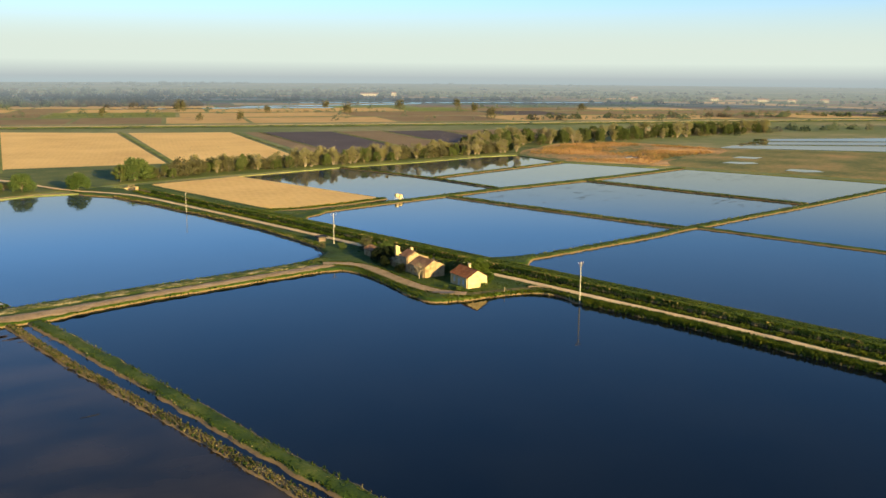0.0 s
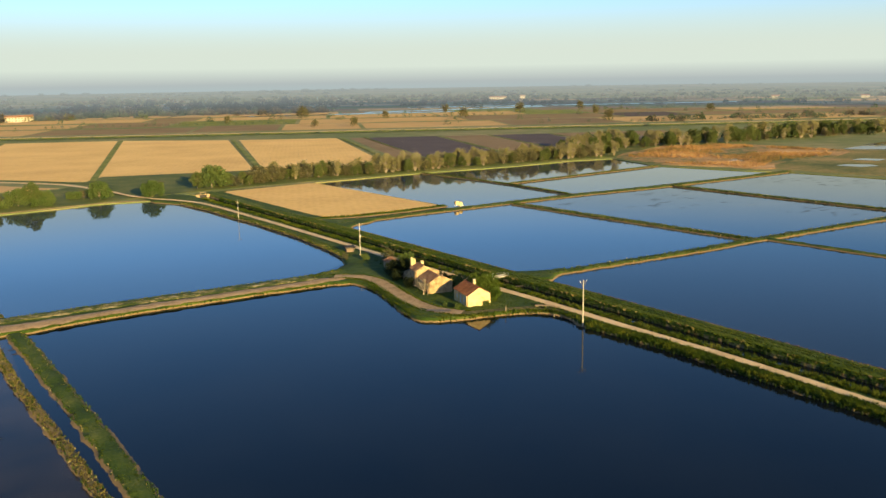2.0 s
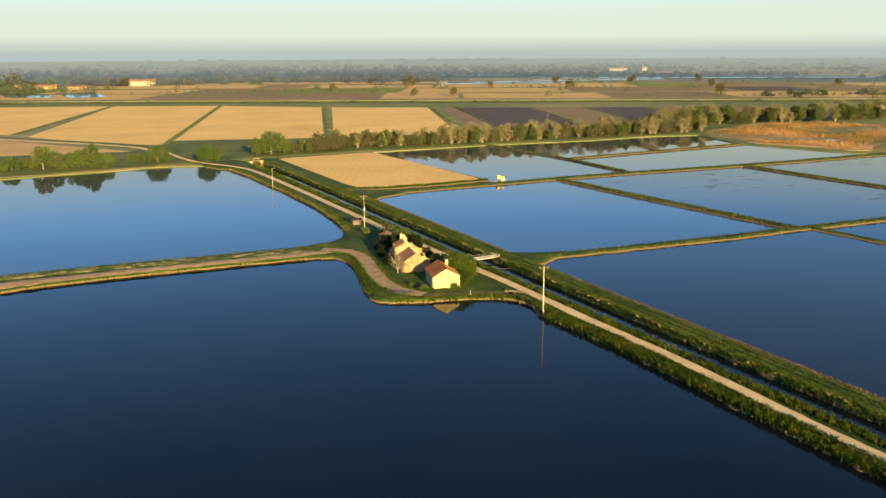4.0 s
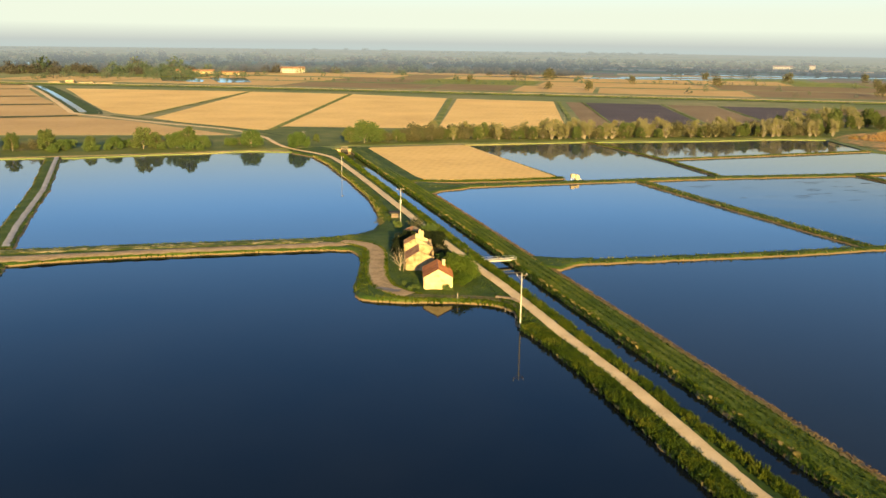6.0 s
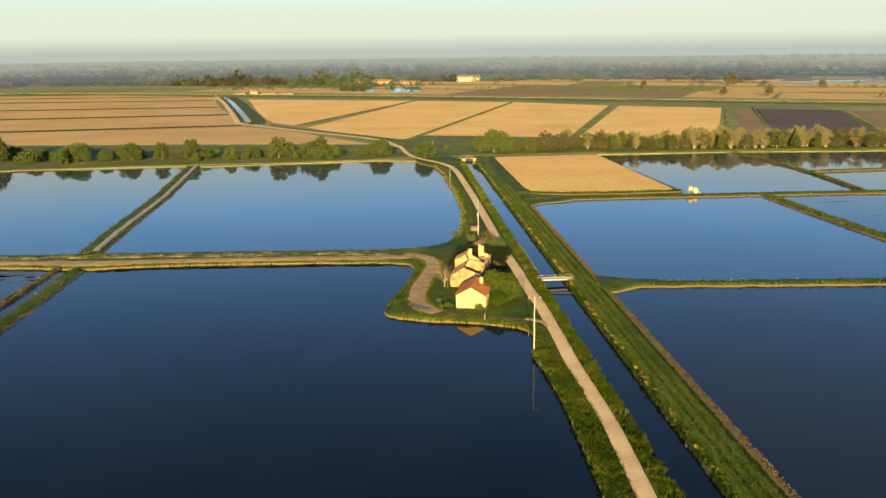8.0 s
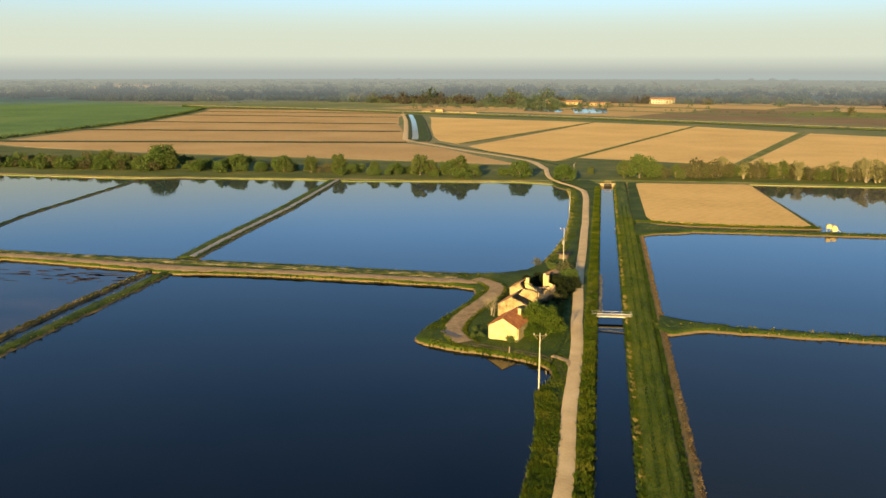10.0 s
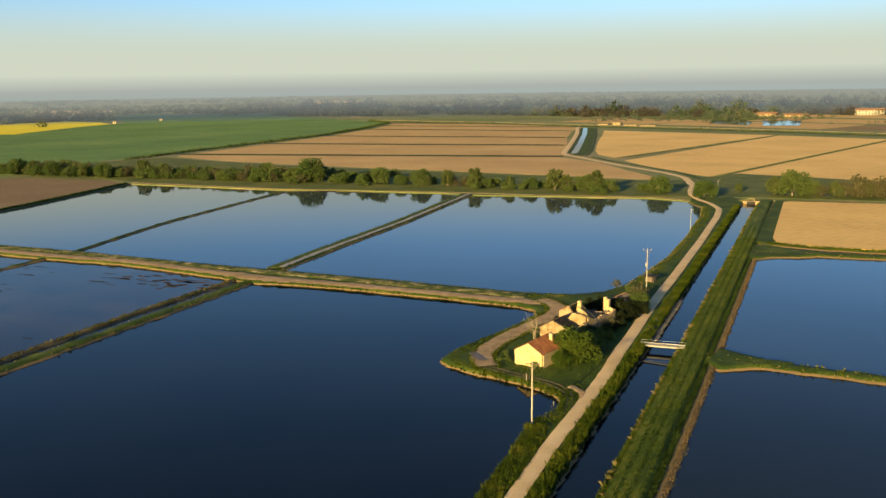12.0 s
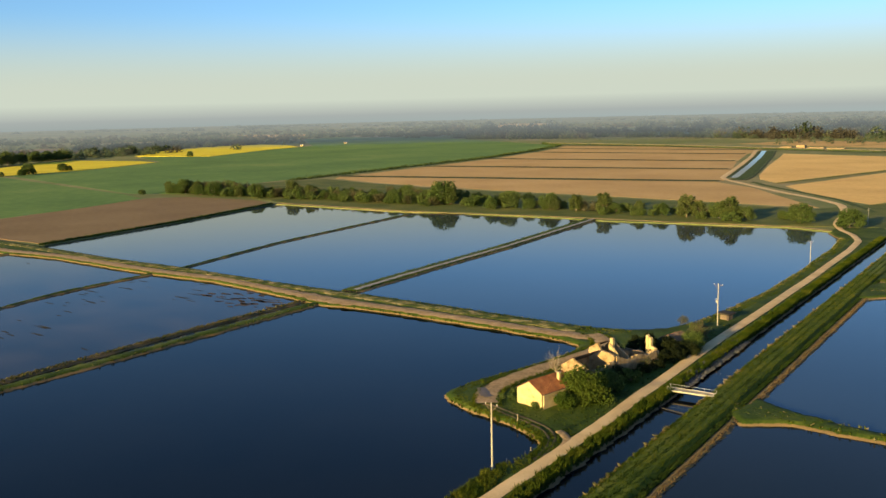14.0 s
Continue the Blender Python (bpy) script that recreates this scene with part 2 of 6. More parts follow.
# share of the eye's height, and the opacity of the painted haze there
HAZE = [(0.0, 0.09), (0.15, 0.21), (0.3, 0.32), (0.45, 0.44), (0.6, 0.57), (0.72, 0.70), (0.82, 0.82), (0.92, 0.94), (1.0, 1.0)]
EARTH = (0.17, 0.115, 0.055)
M = {
    "grass": material("bank_grass", [(0.3, (0.0113, 0.0257, 0.0018)), (0.47, (0.0292, 0.0555, 0.0036)), (0.6, (0.0613, 0.0842, 0.0098)), (0.76, (0.1412, 0.1373, 0.036))], (0.12, 2.2), bump=0.6, shore=(EARTH, 0.32)),
    "dry_bank": material("dry_bank", [(0.3, (0.033, 0.051, 0.0108)), (0.45, (0.084, 0.084, 0.021)), (0.58, (0.18, 0.132, 0.054)), (0.75, (0.24, 0.18, 0.096))], (0.16, 1.6), bump=0.6, shore=(EARTH, 0.6)),
    "lush": material("lush_bank", [(0.3, (0.0141, 0.0276, 0.002)), (0.5, (0.0385, 0.0632, 0.0044)), (0.72, (0.0764, 0.0967, 0.0108))], (0.2, 2.0), bump=0.6, shore=((0.15, 0.11, 0.05), 0.35)),
    "levee": material("mown_levee_grass", [(0.3, (0.012, 0.028, 0.0016)), (0.42, (0.036, 0.062, 0.0032)), (0.54, (0.075, 0.098, 0.006)), (0.72, (0.14, 0.135, 0.018))], (0.55, 2.6), bump=0.5, streak=(13.3, 7.0), shore=((0.15, 0.11, 0.05), 0.35)),
    "road": material("pale_gravel", [(0.3, (0.4356, 0.2998, 0.1483)), (0.5, (0.5776, 0.4061, 0.21)), (0.7, (0.6746, 0.4931, 0.2728))], (0.25, 3.0), bump=0.3),
    "grey_track": material("grey_dirt", [(0.3, (0.17, 0.155, 0.15)), (0.5, (0.28, 0.26, 0.25)), (0.7, (0.36, 0.33, 0.30))], (0.4, 2.4), bump=0.4),
    "track": material("dirt_track", [(0.28, (0.1081, 0.0915, 0.0315)), (0.4, (0.2358, 0.1599, 0.0763)), (0.54, (0.3438, 0.2282, 0.1208)), (0.68, (0.4224, 0.2928, 0.1614))], (0.45, 2.6), bump=0.5, grain=0.5),
    "plough": material("dry_ploughed_soil", [(0.3, (0.5229, 0.3118, 0.0981)), (0.55, (0.6624, 0.4156, 0.1358)), (0.75, (0.7437, 0.4882, 0.1736))], (0.02, 0.35), rows=(12, 3.0), bump=0.5),
    "plough_strip": material("dull_ploughed_soil", [(0.3, (0.36, 0.215, 0.078)), (0.55, (0.455, 0.285, 0.108)), (0.75, (0.515, 0.335, 0.136))], (0.02, 0.35), rows=(12, 3.0), bump=0.5),
    "plough_b": material("brown_ploughed_soil", [(0.3, (0.1469, 0.092, 0.0411)), (0.55, (0.198, 0.1304, 0.0601)), (0.8, (0.2428, 0.1688, 0.0826))], (0.02, 0.35), rows=(70, 3.0), bump=0.5),
    "dark": material("dark_ploughed_soil", [(0.3, (0.050, 0.036, 0.036)), (0.7, (0.085, 0.062, 0.058))], (0.03, 0.4), rows=(10, 3.0)),
    "crop": material("green_crop", [(0.3, (0.0582, 0.1155, 0.0255)), (0.46, (0.084, 0.1595, 0.034)), (0.58, (0.112, 0.1925, 0.0408)), (0.75, (0.1792, 0.2255, 0.0595))], (0.012, 0.15), rows=(25, 9.0), detail=6),
    "rape": material("rapeseed_bloom", [(0.3, (0.55, 0.42, 0.015)), (0.7, (0.72, 0.58, 0.03))], (0.03, 0.5)),
    "reed": material("reed_bed", [(0.34, (0.0422, 0.0615, 0.0135)), (0.43, (0.122, 0.128, 0.0338)), (0.50, (0.281, 0.169, 0.0619)), (0.58, (0.431, 0.241, 0.09)), (0.70, (0.516, 0.359, 0.169))], (0.022, 0.3)),
    "marsh": material("marsh_grass", [(0.34, (0.06, 0.075, 0.016)), (0.46, (0.13, 0.125, 0.03)), (0.56, (0.22, 0.165, 0.05)), (0.68, (0.34, 0.20, 0.075))], (0.03, 0.4)),
    "plain": material("plain", [(0.30, (0.085, 0.115, 0.032)), (0.48, (0.14, 0.155, 0.05)), (0.60, (0.24, 0.20, 0.09)), (0.72, (0.36, 0.27, 0.15))], (0.006, 0.06), bump=0),
    "plaster": material("cream_plaster", [(0.30, (0.258, 0.18, 0.0836)), (0.46, (0.447, 0.336, 0.167)), (0.7, (0.55, 0.435, 0.236))], (0.7, 4.0), bump=0.15, rough=0.85),
    "rubble": material("rubble_wall", [(0.30, (0.104, 0.0646, 0.033)), (0.47, (0.266, 0.184, 0.096)), (0.70, (0.414, 0.306, 0.174))], (0.9, 5.0), bump=0.6),
    "tile": material("clay_tile", [(0.28, (0.10, 0.043, 0.02)), (0.5, (0.22, 0.082, 0.034)), (0.72, (0.30, 0.14, 0.06))], (0.8, 5.0), bump=0.3, rough=0.8),
    "old_tile": material("weathered_tile", [(0.28, (0.10, 0.06, 0.04)), (0.5, (0.24, 0.12, 0.065)), (0.72, (0.36, 0.22, 0.12))], (0.8, 5.0), bump=0.4),
    "wood": material("grey_wood", [(0.3, (0.09, 0.065, 0.045)), (0.7, (0.20, 0.15, 0.11))], (1.0, 8.0)),
    "shutter": material("pale_shutter", [(0.3, (0.30, 0.33, 0.35)), (0.7, (0.42, 0.45, 0.47))], (1.0, 8.0), rough=0.6),
    "concrete": material("concrete", [(0.3, (0.27, 0.243, 0.189)), (0.7, (0.414, 0.369, 0.297))], (0.8, 6.0), bump=0.2),
    "white": material("white_paint", [(0.3, (0.416, 0.384, 0.328)), (0.7, (0.528, 0.496, 0.432))], (0.8, 5.0), rough=0.5),
    "steel": material("galvanised_steel", [(0.3, (0.35, 0.36, 0.37)), (0.7, (0.5, 0.5, 0.5))], (1.0, 8.0), rough=0.45, metal=0.6),
    "black": material("dark_board", [(0.3, (0.022, 0.02, 0.018)), (0.7, (0.045, 0.04, 0.035))], (1.0, 6.0)),
    "stone": material("riprap_stone", [(0.3, (0.036, 0.024, 0.0128)), (0.5, (0.08, 0.0528, 0.0256)), (0.7, (0.152, 0.104, 0.052))], (0.7, 3.0)),
    "grey_stone": material("grey_riprap", [(0.3, (0.0455, 0.0455, 0.0423)), (0.7, (0.143, 0.1365, 0.13))], (0.7, 3.0)),
    "bark": material("bark", [(0.3, (0.10, 0.075, 0.05)), (0.7, (0.24, 0.19, 0.14))], (1.5, 8.0)),
    "pale_bark": material("pale_bark", [(0.3, (0.16, 0.125, 0.085)), (0.7, (0.30, 0.25, 0.18))], (1.5, 8.0)),
    "leaf": material("dark_leaf", [(0.25, (0.0262, 0.0485, 0.0098)), (0.5, (0.0572, 0.091, 0.0196)), (0.85, (0.1061, 0.1341, 0.0389))], (0.3, 2.5), bump=0, per_object=0.22, thin=0.35),
    "leaf_yard": material("elm_leaf", [(0.25, (0.0199, 0.0393, 0.0035)), (0.5, (0.0434, 0.0739, 0.0068)), (0.85, (0.0806, 0.109, 0.0138))], (0.3, 2.5), bump=0, per_object=0.22, thin=0.35),
    # elder leaves with deep shade put into the base colour
    "ivy": material("shaded_elder_leaf", [(0.25, (0.005, 0.0086, 0.0021)), (0.5, (0.0107, 0.0172, 0.0036)), (0.85, (0.025, 0.0304, 0.0072))], (0.3, 2.5), bump=0, thin=0.25),
    "leaf_fresh": material("fresh_leaf", [(0.25, (0.034, 0.0528, 0.0131)), (0.5, (0.0722, 0.095, 0.024)), (0.85, (0.119, 0.1267, 0.0435))], (0.4, 2.5), bump=0, per_object=0.1, thin=0.35),
    "leaf_pale": material("willow_catkin_leaf", [(0.25, (0.1181, 0.1157, 0.0413)), (0.5, (0.1948, 0.1793, 0.0738)), (0.9, (0.2716, 0.243, 0.124))], (0.2, 2.0), bump=0, per_object=0.2, thin=0.45),
    "leaf_brown": material("budding_twig", [(0.25, (0.0525, 0.0525, 0.0224)), (0.5, (0.084, 0.0805, 0.035)), (0.9, (0.133, 0.119, 0.056))], (0.2, 2.0), bump=0, per_object=0.15, thin=0.4),
    "wood_dark": material("evergreen_woodland", [(0.3, (0.026, 0.040, 0.026)), (0.5, (0.048, 0.068, 0.038)), (0.75, (0.085, 0.105, 0.055))], (0.035, 0.25), bump=0, thin=0.5),
    "wood_brown": material("leafless_woodland", [(0.3, (0.053, 0.0499, 0.0389)), (0.5, (0.0828, 0.0756, 0.0562)), (0.75, (0.1259, 0.1172, 0.0828))], (0.035, 0.25), bump=0, thin=0.5),
    # far leaf colour greyed so that haze sits in the base colour
    "wood_far": material("hazed_woodland", [(0.3, (0.0536, 0.0786, 0.0522)), (0.42, (0.0881, 0.1241, 0.0739)), (0.52, (0.1416, 0.1695, 0.1001)), (0.6, (0.1531, 0.1365, 0.1044)), (0.7, (0.0957, 0.0868, 0.0739))], (0.035, 0.25), bump=0, thin=0.6),
    "blade": material("grass_blade", [(0.28, (0.012, 0.028, 0.0018)), (0.46, (0.044, 0.072, 0.0042)), (0.6, (0.098, 0.113, 0.009)), (0.74, (0.2, 0.165, 0.04))], (0.25, 3.0), bump=0, thin=0.4),
    "blade_reed": material("reed_stem", [(0.34, (0.0637, 0.0761, 0.0221)), (0.48, (0.246, 0.152, 0.0553)), (0.58, (0.4, 0.224, 0.0884)), (0.70, (0.473, 0.325, 0.155))], (0.022, 0.6), bump=0, thin=0.3),
    # dark sedge blades; also stand in for shade on levee banks and ruts
    "sedge": material("sedge_and_shade", [(0.28, (0.00806, 0.02, 0.0032)), (0.5, (0.0202, 0.0416, 0.0064)), (0.72, (0.047, 0.0707, 0.0128))], (0.3, 3.0), bump=0, thin=0.2),
    "blade_dry": material("dry_blade", [(0.28, (0.10, 0.11, 0.03)), (0.5, (0.26, 0.21, 0.09)), (0.72, (0.42, 0.34, 0.18))], (0.3, 3.0), bump=0, thin=0.4),
    "blade_olive": material("olive_blade", [(0.28, (0.05, 0.05, 0.012)), (0.5, (0.11, 0.095, 0.028)), (0.72, (0.20, 0.155, 0.06))], (0.3, 3.0), bump=0, thin=0.3),
    "straw_hang": material("hanging_straw", [(0.28, (0.07, 0.075, 0.016)), (0.5, (0.17, 0.135, 0.05)), (0.72, (0.30, 0.23, 0.11))], (0.25, 2.0), bump=0, thin=0.3),
    "scrub_grass": material("shaggy_shore_grass", [(0.30, (0.035, 0.052, 0.010)), (0.47, (0.075, 0.094, 0.017)), (0.62, (0.125, 0.125, 0.028)), (0.78, (0.24, 0.175, 0.07))], (0.06, 0.8), bump=0.5),
    "meadow": material("rough_meadow", [(0.30, (0.0576, 0.081, 0.0104)), (0.47, (0.122, 0.146, 0.0187)), (0.60, (0.205, 0.194, 0.0364)), (0.76, (0.358, 0.248, 0.0936))], (0.06, 0.8), bump=0.5),
    "ditch": material("ditch_grass", [(0.3, (0.022, 0.035, 0.008)), (0.7, (0.06, 0.075, 0.02))], (0.1, 1.0)),
    # rut soil with the rim's shadow painted into its colour
    "rut": material("shaded_rut", [(0.3, (0.035, 0.03, 0.018)), (0.5, (0.075, 0.062, 0.035)), (0.7, (0.14, 0.115, 0.065))], (0.5, 3.0), bump=0.3),
    "straw": material("straw_patches", [(0.36, (0.022, 0.04, 0.004)), (0.47, (0.06, 0.08, 0.010)), (0.54, (0.15, 0.135, 0.035)), (0.60, (0.34, 0.26, 0.11)), (0.72, (0.44, 0.35, 0.18))], (0.45, 2.4), bump=0.6),
    "water": water_material(),
    # bluish base colour stands in for stronger sky reflection on far ponds
    "water_pale": water_material("sky_tinted_water", (0.014, 0.026, 0.044), (0.024, 0.040, 0.062), 0.02, (0.35, 0.70), level=0.24),
    "water_grey": water_material("grey_water", (0.009, 0.013, 0.016), (0.014, 0.017, 0.020), 0.02, (0.35, 0.70)),
    "water_muddy": water_material("muddy_water", (0.012, 0.011, 0.009), (0.048, 0.035, 0.021), 0.06, (0.36, 0.74), (0.8, 1.25, 1)),
    "water_weedy": water_material("weedy_water", (0.003, 0.005, 0.008), (0.030, 0.026, 0.018), 0.05, (0.52, 0.70), (0.5, 2.2, 1)),
    "wet_mud": material("wet_mud", [(0.3, (0.075, 0.058, 0.045)), (0.7, (0.14, 0.11, 0.085))], (0.6, 3.0), rough=0.55, bump=0.15, spec=0.25),
    "weed": material("floating_weed", [(0.3, (0.018, 0.016, 0.010)), (0.7, (0.05, 0.042, 0.026))], (0.3, 2.0), bump=0.2),
    "silt": material("wet_silt", [(0.3, (0.05, 0.035, 0.028)), (0.7, (0.10, 0.07, 0.05))], (0.3, 1.5), bump=0.2),
    "haze_glow": backdrop_material(),
}


from mathutils.geometry import tessellate_polygon


# ---- mesh helpers ----
def mesh_object(name, verts, faces, mat, parent=None, label="", smooth=False):
    me = bpy.data.meshes.new(name)
    me.from_pydata(verts, [], faces)
    me.materials.append(mat)
    if smooth:
        me.polygons.foreach_set("use_smooth", [True] * len(me.polygons))
    me.update()
    ob = new(name, me)
    if parent is not None:
        ob.parent = parent
    if label:
        tagged(ob, label)
    return ob


def part(name, bm, mat, parent=None, label="", smooth=False):
    bmesh.ops.recalc_face_normals(bm, faces=bm.faces[:])
    me = bpy.data.meshes.new(name)
    bm.to_mesh(me)
    bm.free()
    me.materials.append(mat)
    if smooth:
        me.polygons.foreach_set("use_smooth", [True] * len(me.polygons))
    ob = new(name, me)
    if parent is not None:
        ob.parent = parent
    if label:
        tagged(ob, label)
    return ob


def box(bm, centre, size, turn=0.0, bevel=0.0):
    """A bevelled block whose base centre is at centre."""
    m = pose(centre[0], centre[1], centre[2] + size[2] / 2, 0, 0, turn) @ Matrix.Diagonal((*size, 1))
    r = bmesh.ops.create_cube(bm, size=1, matrix=m)
    if bevel:
        edges = list({e for v in r["verts"] for e in v.link_edges})
        bmesh.ops.bevel(bm, geom=edges, offset=bevel, segments=1, affect="EDGES")
    return bm


def tube(bm, a, b, r0, r1, sides=7):
    """A tapered tube from a to b."""
    a, b = Vector(a), Vector(b)
    q = (b - a).to_track_quat("Z", "Y").to_matrix().to_4x4()
    m = Matrix.Translation((a + b) / 2) @ q
    bmesh.ops.create_cone(bm, cap_ends=True, segments=sides, radius1=r0, radius2=r1, depth=(b - a).length, matrix=m)
    return bm


def empty(name, x, y, z, turn=0.0):
    ob = new(name)
    ob.matrix_world = pose(x, y, z, 0, 0, turn)
    return ob


def resample(pts, step):
    """Points along a smooth line through pts."""
    p = np.array(pts, float)
    d = np.r_[0, np.cumsum(np.hypot(*np.diff(p, axis=0).T))]
    s = np.linspace(0, d[-1], max(2, int(d[-1] / step) + 1))
    q = np.c_[np.interp(s, d, p[:, 0]), np.interp(s, d, p[:, 1])]
    k = max(1, int(4 / step))
    if len(q) > 6 * k:
        w = np.ones(2 * k + 1) / (2 * k + 1)
        pad = np.r_[np.repeat(q[:1], k, 0), q, np.repeat(q[-1:], k, 0)]
        sm = np.c_[np.convolve(pad[:, 0], w, "valid"), np.convolve(pad[:, 1], w, "valid")]
        sm[0], sm[-1] = q[0], q[-1]
        q = sm
    return q


def wobble(x, y, scale, seed=0.0):
    """Smooth noise of -1 to 1 over arrays."""
    x, y = np.asarray(x) * scale + seed * 7.3, np.asarray(y) * scale - seed * 3.1
    return (np.sin(x * 1.0 + 1.7 * np.sin(y * 0.83)) + np.sin(y * 1.21 + 1.4 * np.sin(x * 0.71 + 1.0)) + np.sin((x + y) * 1.93 + 0.6) * 0.6) / 2.6


def ground_noise(x, y):
    h = np.sin(np.asarray(x) * 12.9898 + np.asarray(y) * 78.233) * 43758.5453
    return 0.06 * wobble(x, y, 0.31) + 0.05 * wobble(x, y, 1.4, 3) + 0.11 * (h - np.floor(h) - 0.5)


def inside_distance(poly, x, y):
    """Distance to the outline, positive inside."""
    p = np.array(poly, float)
    best = np.full(x.shape, 1e9)
    inside = np.zeros(x.shape, bool)
    for (ax, ay), (bx, by) in zip(p, np.roll(p, -1, 0)):
        ex, ey = bx - ax, by - ay
        t = np.clip(((x - ax) * ex + (y - ay) * ey) / (ex * ex + ey * ey + 1e-12), 0, 1)
        best = np.minimum(best, np.hypot(x - ax - t * ex, y - ay - t * ey))
        cross = ((ay > y) != (by > y)) & (x < (bx - ax) * (y - ay) / (by - ay + 1e-12) + ax)
        inside ^= cross
    return np.where(inside, best, -best)


def grid_mesh(name, x, y, z, keep, mat):
    """A height field over the cells that touch a kept vertex."""
    ny, nx = z.shape
    idx = np.arange(nx * ny).reshape(ny, nx)
    k = keep[:-1, :-1] | keep[1:, :-1] | keep[:-1, 1:] | keep[1:, 1:]
    quads = np.stack([idx[:-1, :-1][k], idx[:-1, 1:][k], idx[1:, 1:][k], idx[1:, :-1][k]], 1)
    used = np.unique(quads)
    remap = np.zeros(nx * ny, int)
    remap[used] = np.arange(len(used))
    v = np.c_[x.ravel(), y.ravel(), z.ravel()][used]
    return mesh_object(name, v.tolist(), remap[quads].tolist(), mat, smooth=True)


def land(name, poly, res, height, slope, mat, ragged=0.35, profile=None, steep=0.5, foot=0.6, rough_top=1.0):
    """Raised earth inside an outline, sloping down under the water at its shores."""
    p = np.array(poly, float)
    gx = np.arange(p[:, 0].min() - 2, p[:, 0].max() + 2 + res, res)
    gy = np.arange(p[:, 1].min() - 2, p[:, 1].max() + 2 + res, res)
    x, y = np.meshgrid(gx, gy)
    d = inside_distance(poly, x, y) + ragged * wobble(x, y, 0.6) + 0.5 * ragged * wobble(x, y, 2.1, 5)
    z = profile(x, y, d) if profile else height * np.clip(d / slope, 0, 1) ** 0.8
    z = np.where(d > 0, z + rough_top * ground_noise(x, y) * np.clip(d / slope, 0, 1), np.maximum(d * steep, -foot))
    return tagged(grid_mesh(name, x, y, z, d > -0.8, mat), kind="structure")


def strip_outline(pts, width):
    """The outline of a band of that width along a line."""
    q = resample(pts, 6)
    t = np.gradient(q, axis=0)
    nrm = np.c_[-t[:, 1], t[:, 0]] / np.hypot(t[:, 0], t[:, 1])[:, None]
    w = width / 2 * (1 + 0.12 * wobble(q[:, 0], q[:, 1], 0.2))[:, None]
    return np.r_[q + nrm * w, (q - nrm * w)[::-1]]


def ribbon(name, pts, width, z, mat, step=1.5, crown=0.04, ragged=0.12, cols=4):
    """A worn way laid on the ground along a line."""
    q = resample(pts, step)
    t = np.gradient(q, axis=0)
    nrm = np.c_[-t[:, 1], t[:, 0]] / np.hypot(t[:, 0], t[:, 1])[:, None]
    v = []
    for j in range(cols + 1):
        s = j / cols * 2 - 1
        edge = ragged * wobble(q[:, 0] + j * 9, q[:, 1], 1.3) * abs(s)
        p = q + nrm * (s * width / 2 * (1 + edge))[:, None]
        h = z + crown * (1 - s * s) - (0.10 if abs(s) == 1 else 0) + 0.3 * ground_noise(p[:, 0], p[:, 1])
        v.append(np.c_[p, h])
    v = np.array(v)
    n = len(q)
    faces = [(j * n + i, j * n + i + 1, (j + 1) * n + i + 1, (j + 1) * n + i) for j in range(cols) for i in range(n - 1)]
    return tagged(mesh_object(name, v.reshape(-1, 3).tolist(), faces, mat, smooth=True), kind="structure")


def slab(name, poly, z, mat, depth=0.25):
    """A field: a thin raised plate of soil with that outline."""
    n = len(poly)
    v = [(x, y, z) for x, y in poly] + [(x, y, z - depth) for x, y in poly]
    tri = tessellate_polygon([[Vector((x, y, 0)) for x, y in poly]])
    faces = [tuple(f) for f in tri] + [(i, (i + 1) % n, n + (i + 1) % n, n + i) for i in range(n)]
    ob = mesh_object(name, v, faces, mat)
    bm = bmesh.new()
    bm.from_mesh(ob.data)
    bmesh.ops.recalc_face_normals(bm, faces=bm.faces[:])
    up = sum(f.normal.z * f.calc_area() for f in bm.faces)
    if up < 0:
        bmesh.ops.reverse_faces(bm, faces=bm.faces[:])
    bm.to_mesh(ob.data)
    bm.free()
    return tagged(ob, kind="structure")


# ---- ground, water, banks ----
def canal_x(y, at):
    """x of a line along the canal that crosses y = 0 at the given x."""
    return at - 0.237 * y


SHORE = [(-400, 8), (-300, 18), (-281, 26), (-308, 91), (-347, 170), (-257, 190), (-235, 201), (-178, 219), (-157, 222), (-131, 233), (-110, 240), (-90, 249),
         (-72, 248), (-62, 258), (-52, 266), (-47, 262), (-38, 268), (8, 281), (73, 298), (130, 306), (180, 319), (206, 318), (203, 268), (228, 223), (242, 207),
         (270, 141), (300, 62), (340, -60), (400, -320), (-400, -320)]
rim = [(4700 * math.cos(a), 4700 * math.sin(a)) for a in np.linspace(0, 2 * math.pi, 96, endpoint=False)]
gv = rim + SHORE
tri = tessellate_polygon([[Vector((*p, 0)) for p in rim], [Vector((*p, 0)) for p in SHORE]])
nr, ns = len(rim), len(SHORE)
gverts = [(x, y, 0.35) for x, y in gv] + [(x, y, -0.7) for x, y in SHORE]
gfaces = [tuple(f) for f in tri] + [(nr + i, nr + (i + 1) % ns, nr + ns + (i + 1) % ns, nr + ns + i) for i in range(ns)]
gfaces = [f if len(f) == 4 or np.cross(np.subtract(gv[f[1]], gv[f[0]]), np.subtract(gv[f[2]], gv[f[0]])) > 0 else f[::-1] for f in gfaces]
tagged(mesh_object("ground", gverts, gfaces, M["plain"]), "flat farmland plain of grass and dry soil", "ground", kind="structure")
